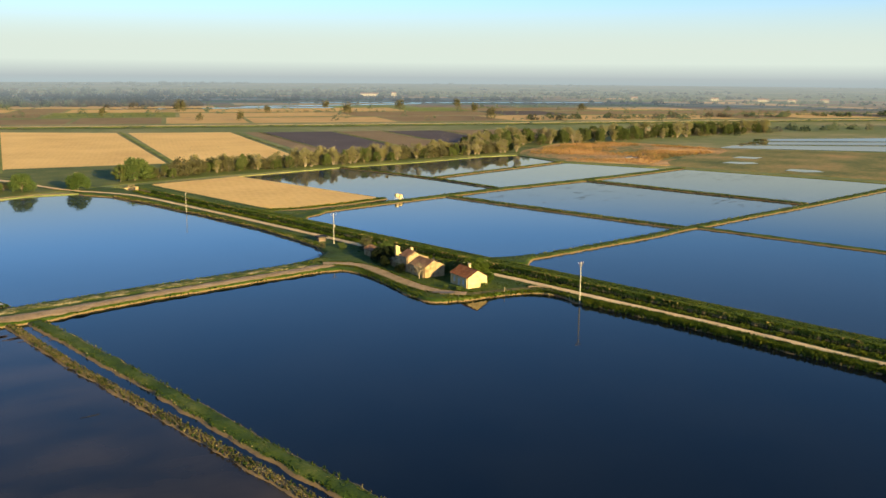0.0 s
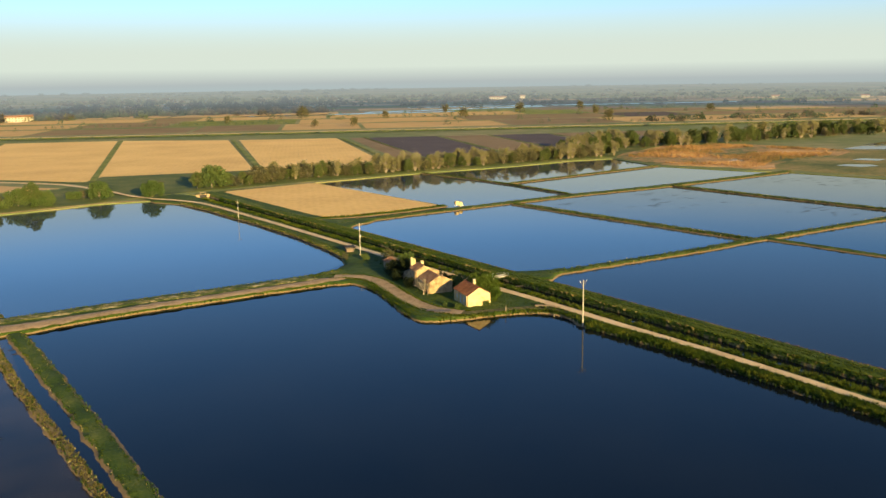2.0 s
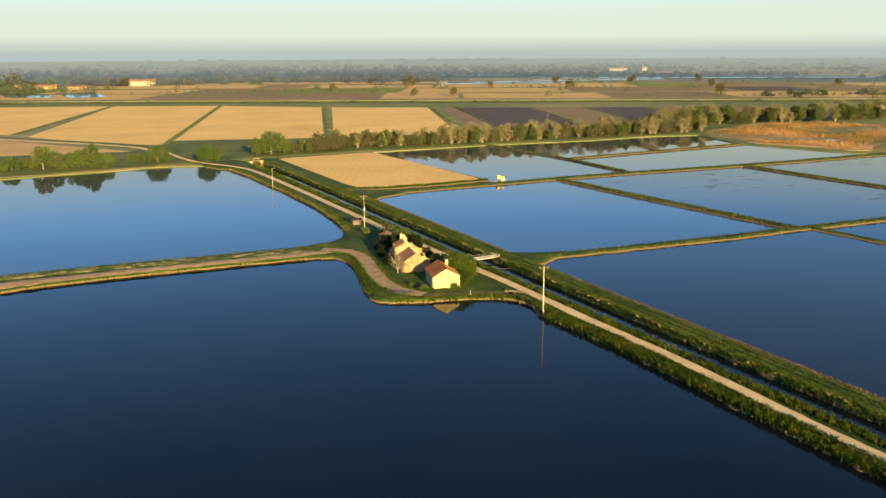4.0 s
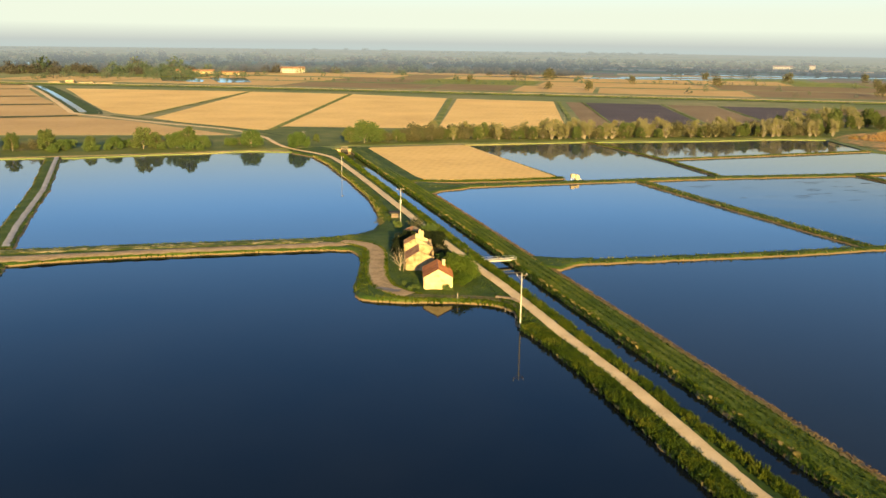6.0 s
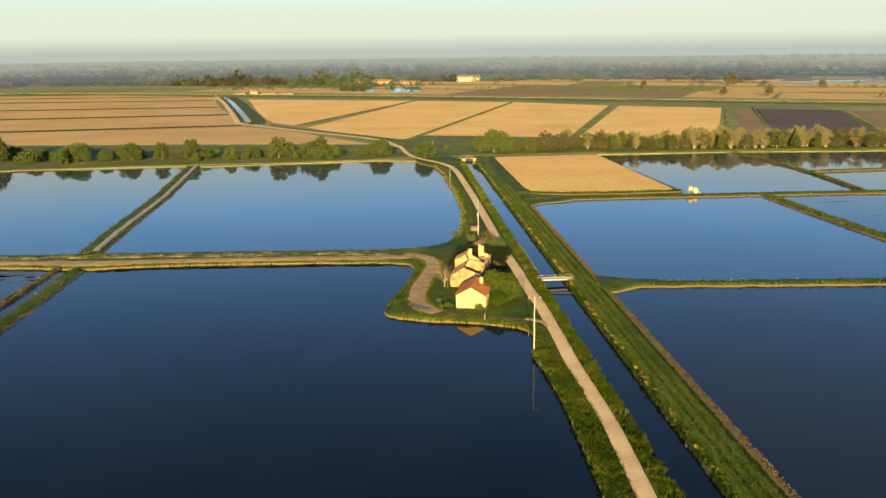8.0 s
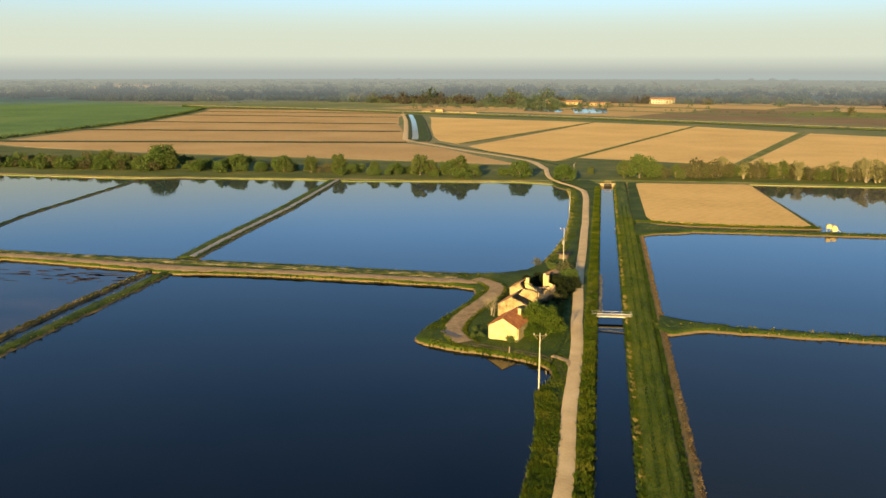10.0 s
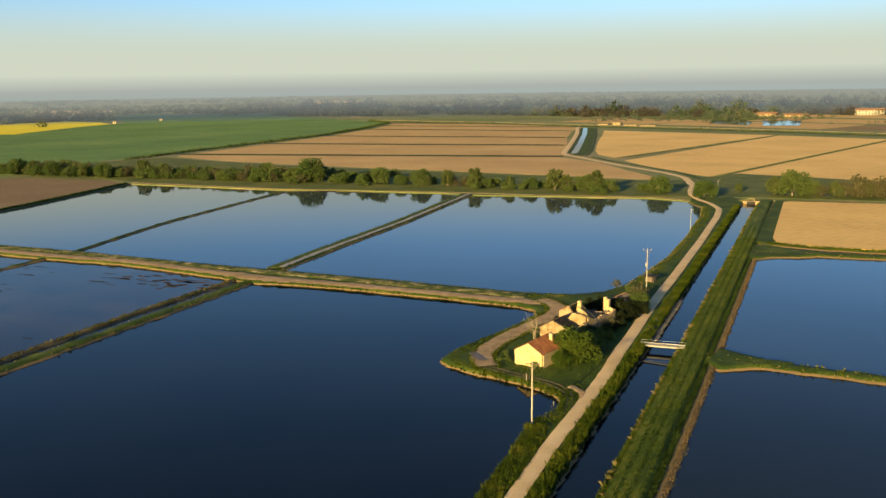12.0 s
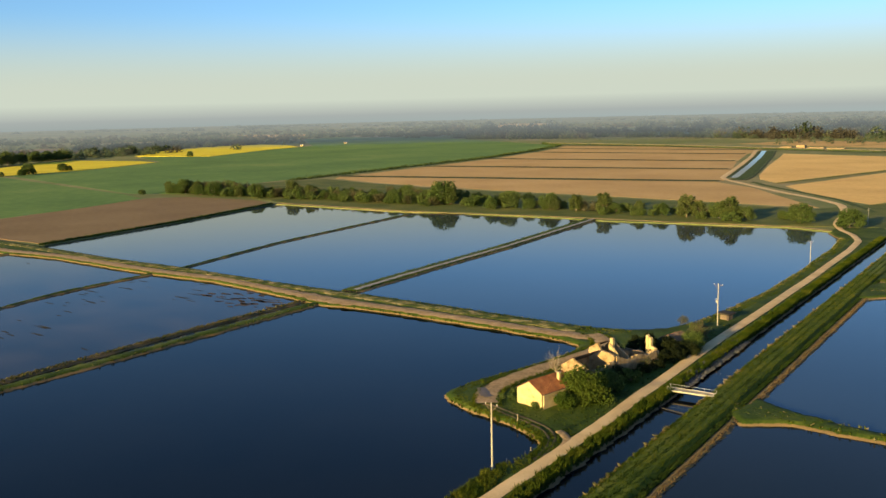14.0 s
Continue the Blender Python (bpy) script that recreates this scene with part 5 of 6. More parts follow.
def tussocks(name, xy, z, lo, hi, mat, seed, leaves=15, label="", lean=0.55, toward=(0, 0)):
    """Grass tufts as one mesh: each a fan of narrow bent blades. lo, hi: blade length; toward: which way they droop."""
    r = np.random.default_rng(seed)
    n = len(xy)
    h = r.uniform(lo, hi, n)[:, None] * r.uniform(0.6, 1.25, (n, leaves))
    a = r.uniform(0, 2 * math.pi, (n, leaves))
    out = np.stack([np.cos(a), np.sin(a)], 2)
    base = np.asarray(xy)[:, None, :] + out * (r.random((n, leaves)) * 0.30)[:, :, None] * h[:, :, None]
    tip = base + (out * (lean * r.random((n, leaves)))[:, :, None] + np.asarray(toward)) * h[:, :, None]
    side = np.stack([-np.sin(a), np.cos(a)], 2) * (0.055 * h + 0.018)[:, :, None]
    zb = np.full((n, leaves), z) if np.isscalar(z) else np.repeat(np.asarray(z)[:, None], leaves, 1)
    drop = 1 - 0.75 * math.hypot(*toward)
    mid = (base + tip) / 2
    v = np.stack([np.dstack([base - side, zb - 0.1]), np.dstack([base + side, zb - 0.1]), np.dstack([mid + side * 0.8, zb + 0.62 * h]), np.dstack([tip, zb + h * drop]), np.dstack([mid - side * 0.8, zb + 0.62 * h])], 2).reshape(-1, 3)
    k = np.arange(n * leaves)[:, None] * 5
    f = np.c_[k, k + 1, k + 2, k + 3, k + 4]
    return tagged(mesh_object(name, v.tolist(), f.tolist(), M[mat]), label, "grass", kind="stuff")


CW = [(canal_x(y, 9.1), y) for y in range(-240, 252, 12)]
CE = [(canal_x(y, 14.6), y) for y in range(-240, 252, 12)]
SW = [(52, -220), (12.4, -52), (6.5, -24), (3, -10), (0.2, -2.5)]
tussocks("canal_grass", along(CW, 7000, 0.3, 2.4, 1), 0.6, 0.35, 0.85, "blade", 21, label="lush grass overhanging the canal edge")
LEVEE_XY = along([p for p in CE if -90 < p[1] < 180], 14000, -5.4, -0.5, 2)
tussocks("levee_grass", LEVEE_XY, levee_z(LEVEE_XY), 0.05, 0.13, "blade", 22, label="rough grass covering the broad levee", lean=0.8)
tussocks("levee_edge_grass", along(CE, 4500, -1.0, -0.2, 32), 0.70, 0.15, 0.34, "blade", 33, label="long grass on the steep levee edge", lean=0.8)
STRAW = along(CE, 520, -0.75, -0.15, 3)
STRAW = STRAW[wobble(STRAW[:, 0], STRAW[:, 1], 0.33, 9) > -0.15]
tussocks("levee_straw", STRAW, 0.66, 0.35, 0.7, "straw_hang", 23, leaves=20, label="dead straw drooping over the canal", toward=(-0.35, 0.0))
tussocks("levee_overhang", along(CE, 900, -0.9, -0.2, 303), 0.62, 0.3, 0.6, "blade", 304, leaves=16, label="long green grass drooping over the canal", toward=(-0.25, 0.0))
# dark blades added to imitate the shadow under the overhanging bank
tussocks("levee_bank_shade", along(CE, 2600, -0.22, 0.05, 305), np.random.default_rng(306).uniform(-0.1, 0.45, 2600), 0.2, 0.45, "sedge", 307, label="dark tufts standing in for shade on the cut bank", lean=0.3)
tussocks("roadside_grass", along(SW, 7500, -3.3, 0.0, 4), 0.5, 0.3, 0.75, "blade", 24, label="rough grass between road and pond")
tussocks("roadside_sedge", along(SW, 3200, -3.2, -0.1, 34), 0.45, 0.35, 0.8, "sedge", 35, label="dark sedge clumps between road and pond", lean=0.4)
tussocks("shore_straw", along(SW, 420, -0.8, 0.1, 5), 0.15, 0.25, 0.5, "blade_dry", 25, label="dry stems along the pond shore")
NE = [(-27.6, 90), (-28, 100), (-32, 128), (-41, 167), (-46, 184), (-52, 208), (-60, 231)]
tussocks("north_verge_grass", along(NE, 3200, -3.4, -0.1, 6), 0.5, 0.18, 0.42, "blade", 26, label="rough verge grass along the gravel road")
tussocks("north_verge_straw", along(NE, 700, -1.6, 0.1, 36), 0.4, 0.2, 0.5, "blade_dry", 37, label="dry straw along the pond shore")
CROSS = [(-300, 19), (-283, 24), (-226, 33), (-187, 41.5), (-141, 49.3), (-119, 54.5), (-88, 61.2), (-63, 65.8), (-41, 70), (-33, 74)]
tussocks("cross_dike_grass", along(CROSS, 3000, -4.6, 0.0, 7), 0.55, 0.2, 0.5, "blade", 27, label="patchy grass on the cross dike")
tussocks("cross_dike_straw", along(CROSS, 2600, -4.4, -0.2, 8), 0.55, 0.12, 0.34, "blade_dry", 28, label="dry straw tufts on the cross dike")
tussocks("cross_dike_sedge", along(CROSS, 1500, -1.4, 0.1, 38), 0.4, 0.2, 0.45, "sedge", 39, label="dark sedge along the cross dike shore")
ISLE = [(-1.8, 11), (-4, 12.8), (-7.5, 14.0), (-14, 14.3), (-21, 14.4), (-26.7, 15.2), (-29.4, 16.8), (-30.6, 20), (-31.0, 27), (-30.6, 36), (-30.5, 47), (-31.7, 54.5)]
tussocks("island_rim_grass", along(ISLE, 1500, -2.8, -0.7, 9), 0.5, 0.18, 0.42, "blade", 29, label="grass rim round the farmyard island")
tussocks("island_shore_grass", along(ISLE, 260, -0.9, 0.0, 44), 0.2, 0.2, 0.45, "blade", 45, label="grass hanging over the island shore")
for lo, hi, sd in ((-2.5, -1.6, 46), (1.6, 2.5, 47)):
    tussocks("track_edge_grass", along(TRACK, 800, lo, hi, sd), 0.75, 0.12, 0.36, "blade", sd + 20, label="short grass creeping over the track edge")
# rows of dark tufts darken the ruts in place of real shade
for off in (16.9, 18.4):
    rut = [(canal_x(y, off), y) for y in range(-240, 200, 12)]
    rut_xy = along(rut, 6500, -0.26, 0.26, int(off * 3))
    tussocks("rut_shade_tufts", rut_xy, levee_z(rut_xy), 0.06, 0.16, "sedge", int(off * 5), label="dark tufts standing in for shade in an old levee wheel rut")
r2 = np.random.default_rng(12)
yard = np.c_[r2.uniform(-24, 0, 5200), r2.uniform(18, 92, 5200)]
line_x = np.interp(yard[:, 1], [7, 25, 38, 47, 72, 84, 95], [4.2, 0.6, -3.3, -5.2, -12, -15.4, -18]) - 1.8
free = (yard[:, 0] < line_x) & ~((yard[:, 0] > -17.6) & (yard[:, 0] < -10) & (yard[:, 1] > 21.5) & (yard[:, 1] < 30.5)) & (yard[:, 0] > -25 + np.clip(yard[:, 1] - 55, 0, 9) * 0.5) & ~((yard[:, 0] > -20.6) & (yard[:, 0] < -14) & (yard[:, 1] > 36.5) & (yard[:, 1] < 60))
spit = np.c_[r2.uniform(-3, 6, 1400), r2.uniform(-6, 18, 1400)]
road_x = np.interp(spit[:, 1], [-30, -5.5, 7, 25], [12.6, 6.4, 3.7, -0.5])
on_land = (spit[:, 0] < road_x - 1.3) & (inside_distance(CAUSEWAY, spit[:, 0], spit[:, 1]) > 0.2)
tussocks("spit_grass", spit[on_land], 0.6, 0.18, 0.45, "blade", 120, label="rough grass round the pole by the road")
tussocks("spit_sedge", spit[on_land][::3], 0.55, 0.2, 0.5, "sedge", 121, label="dark sedge round the pole by the road")
dark = r2.random(len(yard)) < 0.22
tussocks("yard_grass", yard[free & ~dark], 0.65, 0.1, 0.24, "blade", 30, label="uncut grass round the farm buildings")
tussocks("yard_weeds", yard[free & dark], 0.65, 0.14, 0.34, "sedge", 38, label="dark weeds round the farm buildings")
SOUTH = [(-34, 57.8), (-38, 58.5), (-58, 55.5), (-84, 50.1), (-101, 45.6), (-107, 42.7), (-118, 42.2), (-158, 39.2), (-185, 31.7), (-208, 27.2), (-245, 20.7), (-273, 9.7)]
for mat_of, n_of, sd in (("blade", 150, 101), ("sedge", 400, 103)):
    tussocks("cross_dike_rim", along(SOUTH, n_of, -0.7, 0.1, sd), 0.25, 0.15, 0.42, mat_of, sd + 10, label="rough mixed grass along the cross dike's water edge")
tussocks("canal_sedge", along(CW, 3600, 0.0, 0.8, 106), 0.2, 0.25, 0.5, "sedge", 107, label="dark sedge at the canal waterline")
# dark waterline strip: undercut shadow and reflection done in tuft colour
tussocks("levee_foot_shade", along(CE, 3600, -0.25, 0.25, 116), -0.1, 0.25, 0.5, "sedge", 117, label="dark tufts standing in for the undercut's shadow at the levee foot")
tussocks("pond_sedge", along(SW, 1800, -0.8, 0.1, 108), 0.1, 0.3, 0.7, "sedge", 109, label="dark sedge at the pond waterline")
# dark tufts imitate the shadowed bank beside the brown field
tussocks("field_bank_shade", along([(-284, 28), (-297, 60), (-310, 92), (-330, 132), (-348, 168)], 1600, -1.2, 0.8, 110), 0.3, 0.4, 1.0, "sedge", 111, label="dark tufts standing in for the shadowed bank along the brown field")
RIM = [(-17, 164), (0, 164), (20, 168), (38, 174)]
tussocks("field_rim_grass", along(RIM, 900, 0.2, 3.0, 104), 0.5, 0.2, 0.45, "blade", 105, label="grass rim of the ploughed field")
for k, (line, width, look_of) in enumerate(DIKES):
    if k in (7, 9, 10):
        tussocks("dike_grass", along(line, 2600, -width * 0.42, width * 0.42, 40 + k), 0.40, 0.10, 0.26, "blade_olive" if k == 10 else "blade", 50 + k, label="rough grass on a narrow dike")
        tussocks("dike_straw", along(line, 420, -width * 0.48, width * 0.48, 60 + k), 0.35, 0.12, 0.28, "blade_dry", 70 + k, label="straw tufts on a narrow dike")
        if k == 10:
            tussocks("dike_straw", along(line, 2200, -width * 0.48, width * 0.48, 112), 0.38, 0.12, 0.3, "blade_olive", 113, label="dull olive straw cover on a narrow dike")
        tussocks("dike_sedge", along(line, 900, -width * 0.48, width * 0.48, 90 + k), 0.3, 0.2, 0.45, "sedge", 95 + k, label="dark sedge on a narrow dike")
    elif k < 6:
        tussocks("dike_grass", along(line, 1500, -width * 0.45, width * 0.45, 40 + k), 0.45, 0.18, 0.42, "blade", 50 + k, label="rough grass on a narrow dike")
        tussocks("dike_straw", along(line, 500, -width * 0.48, width * 0.48, 60 + k), 0.35, 0.18, 0.42, "blade_dry", 70 + k, label="straw tufts on a narrow dike")


def stones(name, xy, z, lo, hi, mat, seed, label):
    """Loose stones as uneven octahedra."""
    r = np.random.default_rng(seed)
    n = len(xy)
    base = np.array([(1, 0, 0), (0, 1, 0), (-1, 0, 0), (0, -1, 0), (0, 0, 0.8), (0, 0, -0.6)], float)
    s = r.uniform(lo, hi, n)
    v = base[None] * s[:, None, None] * r.uniform(0.6, 1.2, (n, 6, 1))
    a = r.uniform(0, 6.28, n)
    c, sn = np.cos(a)[:, None], np.sin(a)[:, None]
    vx, vy = v[:, :, 0] * c - v[:, :, 1] * sn, v[:, :, 0] * sn + v[:, :, 1] * c
    v = np.stack([vx + xy[:, None, 0], vy + xy[:, None, 1], v[:, :, 2] + np.asarray(z)[:, None]], 2)
    tri8 = np.array([(0, 1, 4), (1, 2, 4), (2, 3, 4), (3, 0, 4), (1, 0, 5), (2, 1, 5), (3, 2, 5), (0, 3, 5)])
    f = (np.arange(n)[:, None, None] * 6 + tri8[None]).reshape(-1, 3)
    return tagged(mesh_object(name, v.reshape(-1, 3).tolist(), f.tolist(), M[mat]), label, "stones", kind="stuff")


# dark tufts put the east flank's shade into colour
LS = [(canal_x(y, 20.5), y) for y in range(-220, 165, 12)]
tussocks("levee_shade_tufts", along(LS, 9000, -0.55, 0.5, 15), 0.12, 0.2, 0.5, "sedge", 31, label="dark tufts standing in for shade on the levee flank")
EE = [(canal_x(y, 22.8), y) for y in range(-200, 150, 12)]
xy = along(EE, 4600, 0.2, 1.1, 80)
stones("levee_riprap", xy, np.full(len(xy), 0.30), 0.08, 0.21, "stone", 81, "tan stone riprap at the foot of the levee")
xy = np.array([(canal_x(y, 9.4), y) for y in np.random.default_rng(3).uniform(50, 84, 900)]) + np.random.default_rng(4).uniform((-2.3, -1), (0.3, 1), (900, 2))
stones("canal_riprap", xy, 0.15 + 0.30 * np.clip(canal_x(xy[:, 1], 9.6) - xy[:, 0], 0, 2.2), 0.22, 0.5, "grey_stone", 82, "grey broken-stone riprap on the canal bank")

reed_xy = inside([(211, 318), (232, 342), (290, 380), (335, 378), (358, 330), (368, 290), (330, 266), (290, 258), (262, 243), (247, 226), (237, 228), (233, 243), (213, 270)], 7500, 41)
reed_xy = reed_xy[wobble(reed_xy[:, 0], reed_xy[:, 1], 0.06, 3) > -0.2]
tussocks("reeds", reed_xy, 0.40, 0.5, 1.3, "blade_reed", 42, label="rust-brown standing reeds in the marsh", leaves=9, lean=0.4)


# ---- farm buildings ----
def piece(name, bm, mat, root, label="", smooth=False):
    """A part made in world coordinates, moved to its thing's own frame."""
    bmesh.ops.translate(bm, verts=bm.verts[:], vec=-root.matrix_world.translation)
    return part(name, bm, mat, root, label, smooth)


def prism(bm, a, b, tops, thick, base):
    """A standing wall from a to b with the given top line, (share of the length, height) pairs."""
    a, b = Vector((*a, 0)), Vector((*b, 0))
    d = (b - a).normalized()
    nrm = Vector((-d.y, d.x, 0)) * thick / 2
    rows = []
    for s, z in tops:
        p = a.lerp(b, s)
        rows.append([bm.verts.new((*(p + o).xy, h)) for o, h in ((nrm, base), (nrm, z), (-nrm, z), (-nrm, base))])
    for r, q in zip(rows, rows[1:]):
        for i in range(4):
            j = (i + 1) % 4
            bm.faces.new((r[i], r[j], q[j], q[i]))
    bm.faces.new(rows[0])
    bm.faces.new(rows[-1][::-1])
    return bm


def ragged(points, step, amount, seed):
    """A crumbling top line between the given points."""
    r = np.random.default_rng(seed)
    s = [p[0] for p in points]
    z = [p[1] for p in points]
    q = np.unique(np.r_[np.arange(0, 1, step), s])
    return [(float(t), float(np.interp(t, s, z) + (r.uniform(-amount, amount * 0.4) if t not in s else 0))) for t in q]


def wall_with_openings(name, a, b, height, thick, base, openings, mat, root):
    """A straight wall of blocks round its openings, (start, end, sill, head) along it."""
    bm = bmesh.new()
    length = (Vector(b) - Vector(a)).length
    x = 0.0
    for s0, s1, z0, z1 in sorted(openings) + [(length, length, 0, 0)]:
        if s0 > x:
            prism(bm, Vector(a).lerp(Vector(b), x / length), Vector(a).lerp(Vector(b), s0 / length), [(0, height), (1, height)], thick, base)
        if s1 > s0:
            p, q = Vector(a).lerp(Vector(b), s0 / length), Vector(a).lerp(Vector(b), s1 / length)
            prism(bm, p, q, [(0, height), (1, height)], thick, base + z1)
            if z0 > 0.05:
                prism(bm, p, q, [(0, base + z0), (1, base + z0)], thick, base)
        x = s1
    return piece(name, bm, mat, root)


def tiled_slope(name, root, mat, label, e0, e1, r0, r1, pitch=0.22, course=0.42, holes=0.0, seed=0):
    """A boarded slope between an eave line and a ridge line, with courses of barrel tiles laid on it."""
    r = np.random.default_rng(seed)
    e0, e1, r0, r1 = map(Vector, (e0, e1, r0, r1))
    up = (e1 - e0).cross(r0 - e0).normalized()
    if up.z < 0:
        up = -up
    bm = bmesh.new()
    low = [bm.verts.new(p - up * 0.10) for p in (e0, e1, r1, r0)]
    top = [bm.verts.new(p - up * 0.02) for p in (e0, e1, r1, r0)]
    bm.faces.new(low[::-1])
    bm.faces.new(top)
    for k in range(4):
        bm.faces.new((low[k], low[(k + 1) % 4], top[(k + 1) % 4], top[k]))
    board = piece(name, bm, M["wood"], root, label)
    rows = max(2, int((r0 - e0).length / course))
    cols = max(4, int((e1 - e0).length / pitch * 2))
    shift = root.matrix_world.translation
    for i in range(rows):
        gap = (int(r.uniform(0, cols)), int(r.uniform(2, 9))) if r.random() < holes * 6 else (cols + 1, 0)
        v, f = [], []
        for s, lift in ((i / rows, 0.05), (min(1, (i + 1.15) / rows), 0.0)):
            p, q = e0.lerp(r0, s), e1.lerp(r1, s)
            v += [p.lerp(q, j / cols) + up * (lift + 0.045 * (j % 2)) - shift for j in range(cols + 1)]
        for j in range(cols):
            dip = 0.05 if gap[0] <= j < gap[0] + gap[1] else 0.0
            if dip:
                v[j] = v[j] - up * dip
            f.append((j, j + 1, cols + 2 + j, cols + 1 + j))
        mesh_object("tile_course", v, f, mat, board)
    return board


YARD = 0.72


def farmhouse():
    """The small cream house at the water's edge."""
    root = empty("farmhouse", -13.75, 26.0, YARD)
    tagged(root, "small cream plastered farmhouse with red tile roof", "house")
    w, e, s, n, base, eave, ridge = -16.55, -11.05, 22.1, 29.8, YARD - 0.2, YARD + 2.6, YARD + 4.15
    mid = (w + e) / 2
    for name, y in (("front_gable", s), ("back_gable", n)):
        bm = prism(bmesh.new(), (w, y), (e, y), [(0, eave), (0.5, ridge), (1, eave)], 0.35, base)
        piece(name, bm, M["plaster"], root)
    wall_with_openings("west_wall", (w, s + 0.18), (w, n - 0.18), eave, 0.35, base, [(1.1, 2.0, 0.95, 2.15), (3.1, 4.1, 0.0, 2.25), (5.3, 6.2, 0.95, 2.15)], M["plaster"], root)
    wall_with_openings("east_wall", (e, s + 0.18), (e, n - 0.18), eave, 0.35, base, [(2.6, 3.5, 0.95, 2.15)], M["plaster"], root)
    for y0, y1, z0, z1, name in ((1.1, 2.0, 0.95, 2.15, "shutter"), (3.1, 4.1, 0.0, 2.25, "door"), (5.3, 6.2, 0.95, 2.15, "shutter")):
        y0, y1 = s + 0.18 + y0, s + 0.18 + y1
        half = (y1 - y0) / 2
        for k in range(2):
            bm = box(bmesh.new(), (w - 0.02, y0 + half * (k + 0.5), base + z0 + 0.02), (0.06, half - 0.02, z1 - z0 - 0.04), bevel=0.01)
            piece(name + "_leaf", bm, M["shutter"], root, "weathered pale grey " + name + " leaf")
    bm = box(bmesh.new(), (e + 0.02, s + 0.18 + 3.05, base + 0.97), (0.06, 0.86, 1.16), bevel=0.01)
    piece("shutter_leaf", bm, M["shutter"], root, "weathered pale grey shutter leaf")
    o = 0.28
    k = (ridge - eave) / (mid - w)
    for name, x in (("roof_slope", w - o), ("roof_slope", e + o)):
        tiled_slope("roof_slope", root, M["tile"], "orange-red barrel tile roof slope", (x, s - o, eave + 0.12 - o * k), (x, n + o, eave + 0.12 - o * k), (mid, s - o, ridge + 0.12), (mid, n + o, ridge + 0.12), seed=3)
    for i in range(20):
        y = s - o + (n - s + 2 * o) * i / 20
        piece("ridge_tile", tube(bmesh.new(), (mid, y, ridge + 0.12), (mid, y + 0.44, ridge + 0.14), 0.13, 0.11, 8), M["tile"], root)
    bm = box(bmesh.new(), (-12.5, 27.7, ridge - 1.1), (0.6, 0.5, 1.7), bevel=0.03)
    stack = piece("chimney", bm, M["plaster"], root, "cream plastered chimney stack")
    bm = box(bmesh.new(), (-12.5, 27.7, ridge + 0.6), (0.75, 0.65, 0.10), bevel=0.02)
    cap = part("chimney_cap", bm, M["concrete"], stack)
    cap.data.transform(Matrix.Translation(-root.matrix_world.translation))
    bm = prism(bmesh.new(), (w - 0.3, s - 0.26), (e + 0.3, s - 0.26), [(0, base + 0.25), (1, base + 0.25)], 0.14, base - 0.2)
    piece("plinth", bm, M["rubble"], root, "grey plinth at the foot of the gable")
    return root


def barn():
    """The front barn of the ruin, with a patched roof."""
    root = empty("old_barn", -17.3, 40.0, YARD)
    tagged(root, "old rubble barn with sagging weathered tile roof", "barn")
    w, e, s, n, base = -20.1, -14.3, 37.1, 44.4, YARD - 0.2
    bm = prism(bmesh.new(), (w, s), (e, s), ragged([(0, 3.35), (0.46, 5.0), (1, 3.75)], 0.07, 0.10, 4), 0.45, base)
    piece("front_gable", bm, M["rubble"], root, "pale rubble gable wall with a crumbling edge")
    wall_with_openings("west_wall", (w, s + 0.23), (w, n), 3.3, 0.45, base, [(0.8, 2.2, 0, 2.1), (3.6, 4.6, 1.0, 2.1)], M["rubble"], root)
    bm = prism(bmesh.new(), (e, s + 0.23), (e, n), ragged([(0, 3.7), (0.4, 2.9), (0.7, 3.3), (1, 3.5)], 0.06, 0.25, 6), 0.45, base)
    piece("east_wall", bm, M["rubble"], root)
    mid = w + 0.46 * (e - w)
    tiled_slope("roof_slope", root, M["old_tile"], "brown weathered tile slope with missing tiles", (w - 0.35, s - 0.2, 3.2), (w - 0.35, n, 3.1), (mid, s - 0.2, 5.12), (mid, n, 5.0), holes=0.03, seed=7)
    for x, y in ((w - 0.7, s - 0.9), (w - 0.55, s + 1.4)):
        bm = tube(bmesh.new(), (x, y, base), (x + 0.15, y + 0.1, 3.0), 0.09, 0.07)
        piece("prop", bm, M["wood"], root, "leaning grey timber prop")
    return root


